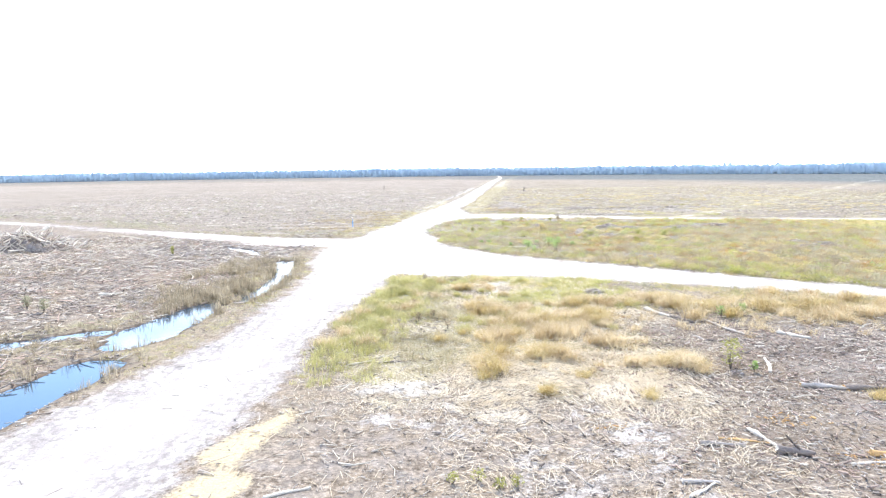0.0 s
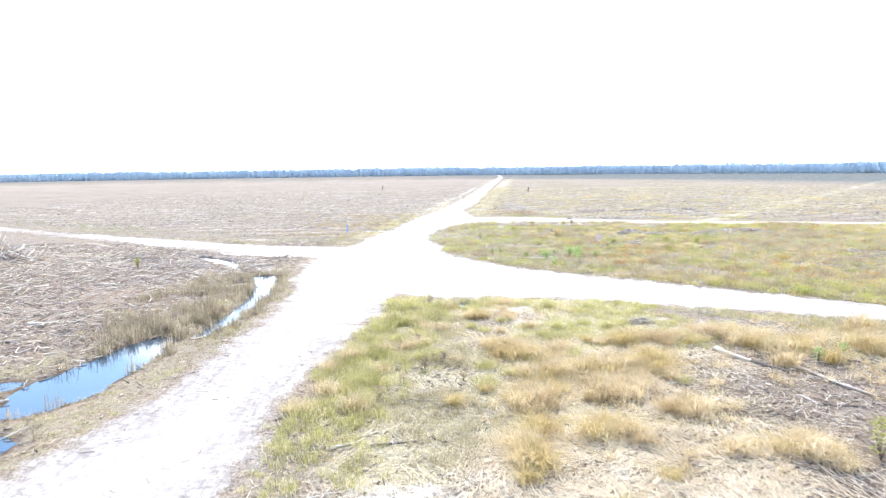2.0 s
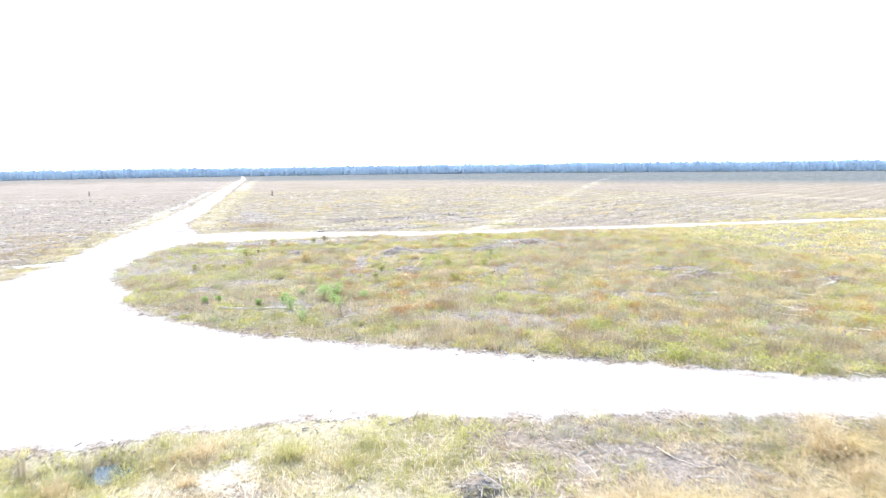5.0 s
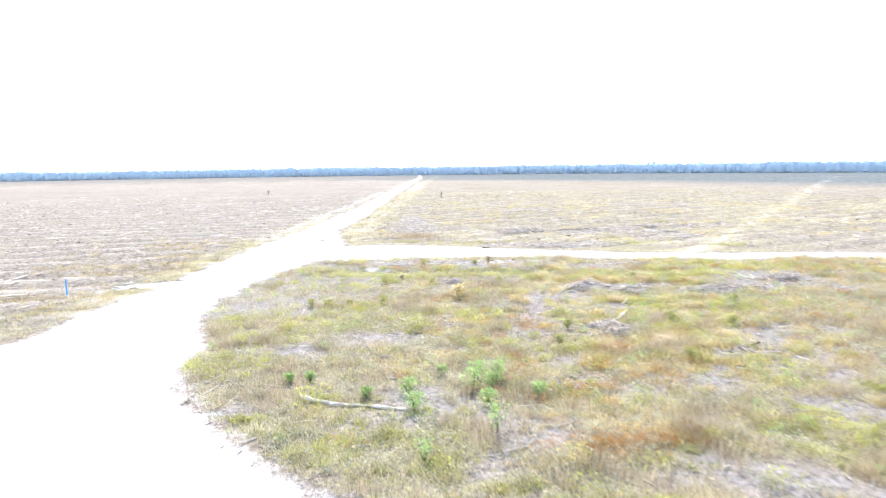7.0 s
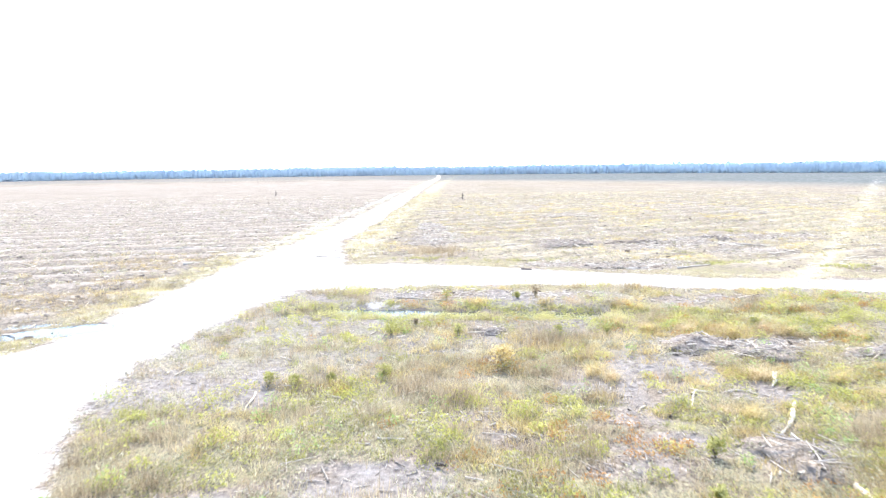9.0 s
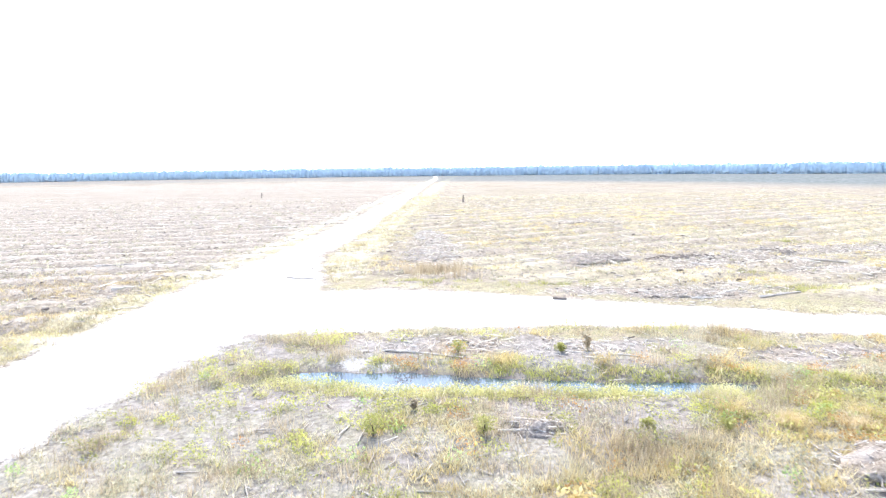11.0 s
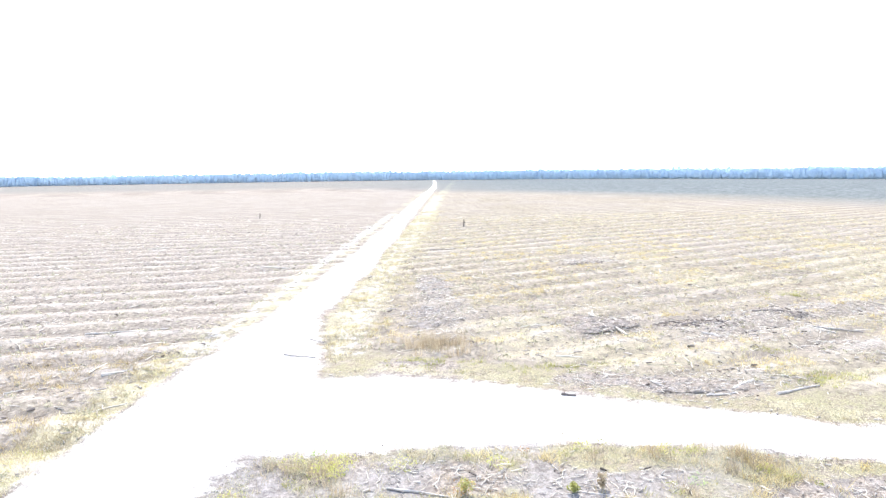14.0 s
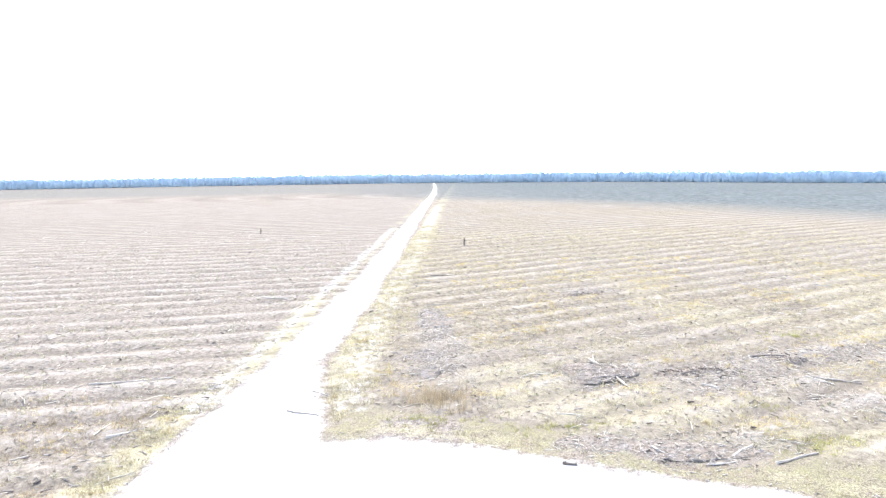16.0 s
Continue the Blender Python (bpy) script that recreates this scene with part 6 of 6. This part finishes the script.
def brush_heap(rng, x, y, rx, ry, tall, sticks, label, mat=None, name="brush_heap", length=0.8, thick=0.034):
    """A low mound of soil and bark with branches thrown over it, each branch a part."""
    base = tagged(new(name), label, "brush heap")
    base.location = (x, y, height(x, y) - 0.03)
    nr, na = 7, 20
    v, f = [(0, 0, tall)], []
    for i in range(1, nr + 1):
        t = i / nr
        for k in range(na):
            a = 2 * math.pi * k / na
            w = 1 + 0.22 * math.sin(3 * a + x) + 0.12 * rng.randn()
            v.append((rx * t * w * math.cos(a), ry * t * w * math.sin(a), (tall * (1 - t) ** 0.8 * (0.75 + 0.4 * rng.rand())) if i < nr else -0.12))
    for k in range(na):
        f.append((0, 1 + k, 1 + (k + 1) % na))
    for i in range(nr - 1):
        o = 1 + i * na
        for k in range(na):
            f += [(o + k, o + na + k, o + na + (k + 1) % na), (o + k, o + na + (k + 1) % na, o + (k + 1) % na)]
    part_mesh("mound", mesh_of("mound", v, f, EARTH, True), base, "grey bark and soil mound")
    # bark and splinters over the mound, too small to pick apart
    m = 40 + int((60 if tall < 1 else 45) * rx * ry)
    t, a = np.sqrt(rng.rand(m)) * 1.05, rng.rand(m) * 2 * math.pi
    litter = stick_mesh("litter", rng, rx * t * np.cos(a), ry * t * np.sin(a), tall * np.maximum(1 - t, 0) ** 0.85 * 0.95, 0.3, 0.035, mat or GREY_WOOD, 0.4)
    tagged(part_mesh("litter", litter, base), kind="stuff")
    kinds = []
    for k in range(4):
        bm, _ = bent_log(rng, length * (0.6 + 0.35 * k), thick * (0.55 + 0.2 * k), thick * 0.3, 0.12, 5, 5)
        me = bpy.data.meshes.new("branch")
        bm.to_mesh(me)
        bm.free()
        me.materials.append(mat or (GREY_WOOD, BROWN_WOOD if tall > 1 else PALE_WOOD, PALE_WOOD if tall > 1 or tall < 0.2 else GREY_WOOD, PALE_WOOD)[k])
        kinds.append(me)
    for k in range(sticks):
        t, a = math.sqrt(rng.rand()), rng.rand() * 2 * math.pi
        ob = part_mesh("branch", kinds[k % 4], base)
        ob.matrix_basis = pose(rx * t * math.cos(a), ry * t * math.sin(a), tall * (1 - t) ** 0.9 * 0.9 + 0.01, 0, rng.uniform(-1, 1) * (16 if tall < 1 else 42), rng.rand() * 360) @ pose(-length * (0.3 + 0.17 * (k % 4)), 0, -thick * 0.4)
    return base


br = np.random.RandomState(31)
brush_heap(br, -45, 69.5, 6.0, 2.2, 2.0, 290, "large heap of bleached felled branches beside the sandy track", length=2.4, thick=0.075)
brush_heap(br, -57, 71.5, 8.0, 2.6, 2.0, 290, "large heap of bleached felled branches beside the sandy track", length=2.4, thick=0.075)
brush_heap(br, -30, 69.5, 4.5, 1.5, 0.5, 60, "low spread of bleached branches near the track", length=1.8)
brush_heap(br, -24, 65.0, 4.0, 1.6, 0.35, 45, "low spread of bleached branches near a puddle", length=1.6)
brush_heap(br, 22.4, 87.9, 1.9, 1.5, 0.6, 12, "grey mound of bark and broken branches among weeds")
brush_heap(br, 25.0, 86.4, 2.2, 1.1, 0.35, 26, "row of weathered grey planks and branches on soil", length=1.5)
brush_heap(br, 37.2, 88.8, 2.2, 1.0, 0.45, 22, "grey mound of bark and branches among yellow grass")
brush_heap(br, 31.0, 85.6, 3.2, 1.2, 0.40, 28, "grey mound of bark and branches among yellow grass")
brush_heap(br, 10.1, 42.9, 0.9, 0.7, 0.3, 9, "small grey heap of sticks among yellow grass", length=0.7)
brush_heap(br, 37.4, 68.4, 1.4, 0.7, 0.4, 12, "grey spread of bark and white branches among weeds")
brush_heap(br, 38.7, 65.3, 1.6, 0.8, 0.4, 14, "grey spread of bark and white branches among weeds")
brush_heap(br, 35.0, 47.5, 1.6, 0.9, 0.4, 14, "grey mound of bark and planks among yellow grass")
brush_heap(br, 19.8, 76.8, 1.2, 1.5, 0.4, 20, "small grey mound of bark among weeds")
brush_heap(br, 36.5, 64.3, 2.0, 1.1, 0.35, 18, "small grey mound of branches among weeds")
brush_heap(br, 37.3, 48.6, 2.4, 1.2, 0.40, 20, "grey mound of bark and branches among yellow grass")
brush_heap(br, 45.5, 59.6, 1.8, 1.1, 0.40, 16, "grey heap of branches by a fallen trunk")
brush_heap(br, 13.6, 91.6, 1.1, 0.7, 0.30, 10, "small grey mound of bark beside the ditch")
brush_heap(br, 13.0, 87.2, 0.9, 0.7, 0.25, 9, "small grey mound of bark among weeds")
brush_heap(br, 27.6, 110.6, 3.4, 1.3, 0.10, 44, "grey spread of broken branches beside the track", length=0.55, thick=0.03)
brush_heap(br, 26.5, 126.0, 3.0, 2.4, 0.12, 40, "heap of bleached trunks and branches on the beds", length=0.55, thick=0.03)
brush_heap(br, 35.0, 125.0, 4.0, 1.2, 0.16, 26, "dark brush heap on the planting beds", mat=BARK)
brush_heap(br, 43.5, 127.2, 2.4, 0.9, 0.14, 14, "dark brush heap by a thick trunk", mat=BARK)
brush_heap(br, 12.5, 131, 1.9, 4.5, 0.08, 70, "pale spread of broken branches beside the long road", length=0.55, thick=0.03)
brush_heap(br, 14.5, 146, 1.9, 6.0, 0.08, 70, "pale spread of broken branches beside the long road", length=0.55, thick=0.03)
brush_heap(br, 35.4, 157.2, 3.0, 1.0, 0.14, 20, "brush heap on the planting beds", mat=BARK)

# ---- plants that stand alone ----


def shrub(rng, x, y, tall, mat, label, leaves=110, size=0.06, wide=0.6, name="shrub"):
    base = tagged(new(name), label, "shrub")
    base.location = (x, y, height(x, y))
    crown = []
    for k in range(5):
        a, r = rng.rand() * 2 * math.pi, tall * wide * rng.rand()
        bm, _ = bent_log(rng, tall * (0.6 + 0.35 * rng.rand()), 0.012 * (1 + tall), 0.005, 0.1, 5, 4)
        st = part("stem", bm, BARK, base)
        st.matrix_basis = pose(0, 0, -0.03, 0, -90 + 28 * rng.rand(), math.degrees(a))
    m = leaves
    t = rng.rand(m) ** 0.7
    a = rng.rand(m) * 2 * math.pi
    lobe = 0.75 + 0.35 * np.sin(3 * a + rng.rand() * 6)
    r = tall * wide * lobe * np.sqrt(rng.rand(m)) * (0.45 + 0.9 * t * (1.25 - t))
    c = np.stack([r * np.cos(a), r * np.sin(a), tall * (0.15 + 0.9 * t)], 1)
    d = rng.randn(m, 3) * [1, 1, 0.7]
    d /= np.linalg.norm(d, axis=1)[:, None]
    e = np.cross(d, rng.randn(m, 3))
    e /= np.linalg.norm(e, axis=1)[:, None]
    s = (size * (0.6 + 0.8 * rng.rand(m)))[:, None]
    v = np.stack([c - d * s, c + e * s * 0.5, c + d * s, c - e * s * 0.5], 1).reshape(-1, 3)
    part_mesh("foliage", mesh_of("foliage", v, 4 * np.arange(m)[:, None] + [0, 1, 2, 3], mat), base)
    return base


pr = np.random.RandomState(41)
shrub(pr, 11.9, 26.2, 1.25, LIME, "young yellow-green sapling standing on bare litter", 230, 0.06, 0.5, "sapling")
shrub(pr, 12.6, 25.6, 0.45, LEAF, "small bright green seedling on bare litter", 60, 0.07, 0.5)
for x, y in ((0.2, 16.5), (0.9, 16.7), (1.4, 16.2), (1.9, 16.4)):
    shrub(pr, x, y, 0.28, LIME, "low yellow-green weed on bare litter", 90, 0.04, 1.1)
shrub(pr, 17.2, 36.6, 0.5, LEAF, "bright green seedling beside a dark stick", 90)
shrub(pr, 15.5, 35.6, 0.6, LEAF, "bright green shrub by golden grass", 90)
shrub(pr, 8.9, 63.0, 0.7, LEAF, "bright green shrub among olive weeds", 120)
shrub(pr, 11.4, 64.9, 0.9, LEAF, "bright green shrub among olive weeds", 140)
for x, y, t in ((8.8, 68.9, 0.8), (11.3, 69.0, 1.1), (8.9, 67.1, 0.8), (11.6, 67.4, 0.7), (7.2, 68.6, 0.5), (10.3, 71.1, 0.5), (4.2, 70.6, 0.5), (5.0, 70.7, 0.5)):
    shrub(pr, x, y, t * 0.8, LEAF, "bright green leafy shrub beside a felled trunk", 300, 0.055, 0.85)
for x, y, t in ((3.9, 85.0, 0.8), (4.9, 84.6, 0.8), (6.2, 85.2, 0.5), (8.3, 85.6, 0.9), (8.6, 91.6, 1.1), (11.9, 91.4, 0.9), (16.8, 91.0, 0.6), (19.2, 90.8, 0.6), (12.1, 99.7, 0.9), (16.4, 99.2, 0.6)):
    shrub(pr, x, y, t * 0.6, LIME, "green leafy shrub among rough grass", 420, 0.042, 0.95)
for x, y, t in ((11.7, 70.3, 0.8), (12.4, 69.9, 0.9), (12.1, 69.3, 0.7), (13.6, 68.0, 0.6), (17.6, 77.1, 0.6), (23.3, 77.3, 0.7), (29.0, 81.0, 0.7), (16.4, 74.6, 0.5), (27.1, 91.3, 0.5), (21.3, 71.2, 0.6), (26.0, 76.0, 0.6)):
    shrub(pr, x, y, t * 0.9, LIME if x > 15 else LEAF, "lime-green bushy shrub among dry weeds", 320, 0.055, 0.8)
shrub(pr, 13.2, 86.3, 0.9, GOLD, "golden-leaved shrub among weeds", 220, 0.08, 0.75)
shrub(pr, 17.6, 99.3, 0.6, BROWN, "brown dead shrub beside the ditch", 140, 0.08, 0.5)
shrub(pr, 9.9, 93.6, 0.3, BROWN, "brown dead shrub beside the ditch", 120, 0.08, 0.5)
for x, y in ((-25.7, 39.4), (-24.2, 38.6)):
    shrub(pr, x, y, 0.8, WEED, "dark olive shrub among felled brush", 150, 0.08, 0.5)
shrub(pr, -26.5, 63.3, 1.0, LIME, "thin young green tree among felled brush", 110, 0.09, 0.25, "sapling")


def tussock_mesh(rng, tall, blades, mat, wide=0.12):
    z = np.zeros(1)
    return blade_mesh("tuft", rng, z, z, z, blades, np.array([tall]), 0.016, 1.25, mat, wide)


def tussock(rng, x, y, tall, mat, label, me):
    base = tagged(new("grass_tussock"), label, "grass", group="grass tussocks")
    base.matrix_basis = pose(x, y, height(x, y), 0, 0, rng.rand() * 360) @ Matrix.Diagonal((tall, tall, tall, 1))
    part_mesh("tuft", me, base)


GOLD_TUFTS = [tussock_mesh(pr, 0.8, 300, m, 0.17) for m in (STRAW, GOLD, STRAW)]
OLIVE_TUFTS = [tussock_mesh(pr, 0.8, 240, m, 0.2) for m in (GREEN, GREEN, STRAW)]
k = 0
while k < 140:
    x, y = pr.uniform(-1, 17), pr.uniform(25, 46)
    if pr.rand() < float(straw_clumps(np.array([x]), np.array([y]))[0]):
        tussock(pr, x, y, 0.5 + 0.75 * pr.rand() ** 1.5, STRAW, "golden dry grass tussock in the clearing", GOLD_TUFTS[k % 3])
        k += 1
k = 0
while k < 40:
    x, y = 20.5 + 4.5 * pr.randn(), 37.5 + 2.2 * pr.randn()
    if road_edge(np.array([x]), np.array([y]))[0] > 0.6:
        tussock(pr, x, y, pr.uniform(0.7, 1.25), STRAW, "golden dry grass tussock near the sandy track", GOLD_TUFTS[k % 3])
        k += 1
for x, y in ((23.3, 90.6), (24.7, 90.4), (25.9, 89.6), (26.9, 89.0), (20.7, 91.2), (22.0, 91.0), (20.3, 79.8), (24.4, 83.3), (17.1, 84.5), (21.6, 74.2), (19.3, 74.0), (27.6, 90.6), (29.4, 88.2), (24.3, 74.3), (28.2, 83.4), (26.0, 81.0)):
    for k in range(2):
        tussock(pr, x + 0.5 * pr.randn(), y + 0.4 * pr.randn(), pr.uniform(0.5, 0.9), GOLD, "pale golden grass tussock among rough weeds", GOLD_TUFTS[k % 3])
for x, y in ((9.8, 26.7), (7.5, 22.8), (10.6, 26.2), (3.8, 23.4), (15.6, 22.4), (1.6, 25.0), (-0.2, 31.0), (1.0, 32.5), (5.6, 25.2)):
    tussock(pr, x, y, pr.uniform(0.45, 0.8), STRAW, "lone tan grass tussock on bare litter", GOLD_TUFTS[k % 3])
k = 0
while k < 50:
    x, y = pr.uniform(-3, 9), pr.uniform(33, 48)
    if road_edge(np.array([x]), np.array([y]))[0] > 0.7:
        tussock(pr, x, y, pr.uniform(0.4, 0.9), GREEN, "yellow-olive grass tussock among golden straw", OLIVE_TUFTS[k % 3])
        k += 1
k = 0
while k < 38:
    x, y = pr.uniform(-6.5, 1.5), pr.uniform(28, 47)
    if 0.7 < road_edge(np.array([x]), np.array([y]))[0] < 3.6:
        tussock(pr, x, y, pr.uniform(0.5, 0.95), GREEN, "yellow-green grass tussock by the white track", OLIVE_TUFTS[k % 3])
        k += 1

for x, y in ((-2.2, 33.5), (-1.4, 35.2), (-2.6, 37.0), (-0.6, 36.4), (-1.8, 39.2), (0.2, 33.8), (-0.9, 41.0), (-3.0, 31.8)):
    shrub(pr, x, y, pr.uniform(0.3, 0.5), BROWN, "brown feathery weed on bare litter", 160, 0.04, 0.8)

# ---- marker, dark upright shapes ----
post = tagged(new("marker_post"), "thin blue marker post standing at the track's edge", "post")
post.location = (-12.5, 90.2, height(-12.5, 90.2))
bm = bmesh.new()
bmesh.ops.create_cone(bm, cap_ends=True, segments=10, radius1=0.06, radius2=0.05, depth=1.15, matrix=Matrix.Translation((0, 0, 0.72)))
bmesh.ops.bevel(bm, geom=[e for e in bm.edges if abs(e.verts[0].co.z - e.verts[1].co.z) < 1e-4], offset=0.02, segments=2, affect="EDGES")
part("post", bm, BLUE, post, "blue painted post")
bm = bmesh.new()
bmesh.ops.create_cone(bm, cap_ends=True, segments=10, radius1=0.12, radius2=0.10, depth=0.35, matrix=Matrix.Translation((0, 0, 0.06)))
part("collar", bm, PALE_WOOD, post, "pale base of the post")


# bare trunks standing in for dark upright shapes taken for animals
def snag(rng, x, y, tall):
    base = tagged(new("upright_stand_in"), "dark upright stand-in shape on the far beds", "snag")
    base.location = (x, y, height(x, y) - 0.05)
    bm, _ = bent_log(rng, tall, 0.17, 0.07, 0.12, 7, 6)
    part("trunk", bm, BARK, base).matrix_basis = pose(0, 0, 0, 0, -88, 30)
    bm, _ = bent_log(rng, tall * 0.35, 0.12, 0.05, 0.1, 6, 4)
    part("branch", bm, BARK, base).matrix_basis = pose(0.1, 0, tall * 0.5, 0, -45, 200)


snag(pr, 26.6, 212.0, 1.6)
snag(pr, -21.8, 246.0, 1.5)
# reeds in the small puddle
for x, y in ((-1.4, 48.4), (0.2, 48.2)):
    z = np.zeros(1)
    reed = tagged(new("reed_clump"), "dark reed clump standing in a small puddle", "reeds")
    reed.location = (x, y, height(x, y))
    part_mesh("tuft", blade_mesh("tuft", pr, z, z, z, 40, np.array([0.85]), 0.02, 0.12, SEDGE, 0.06), reed)
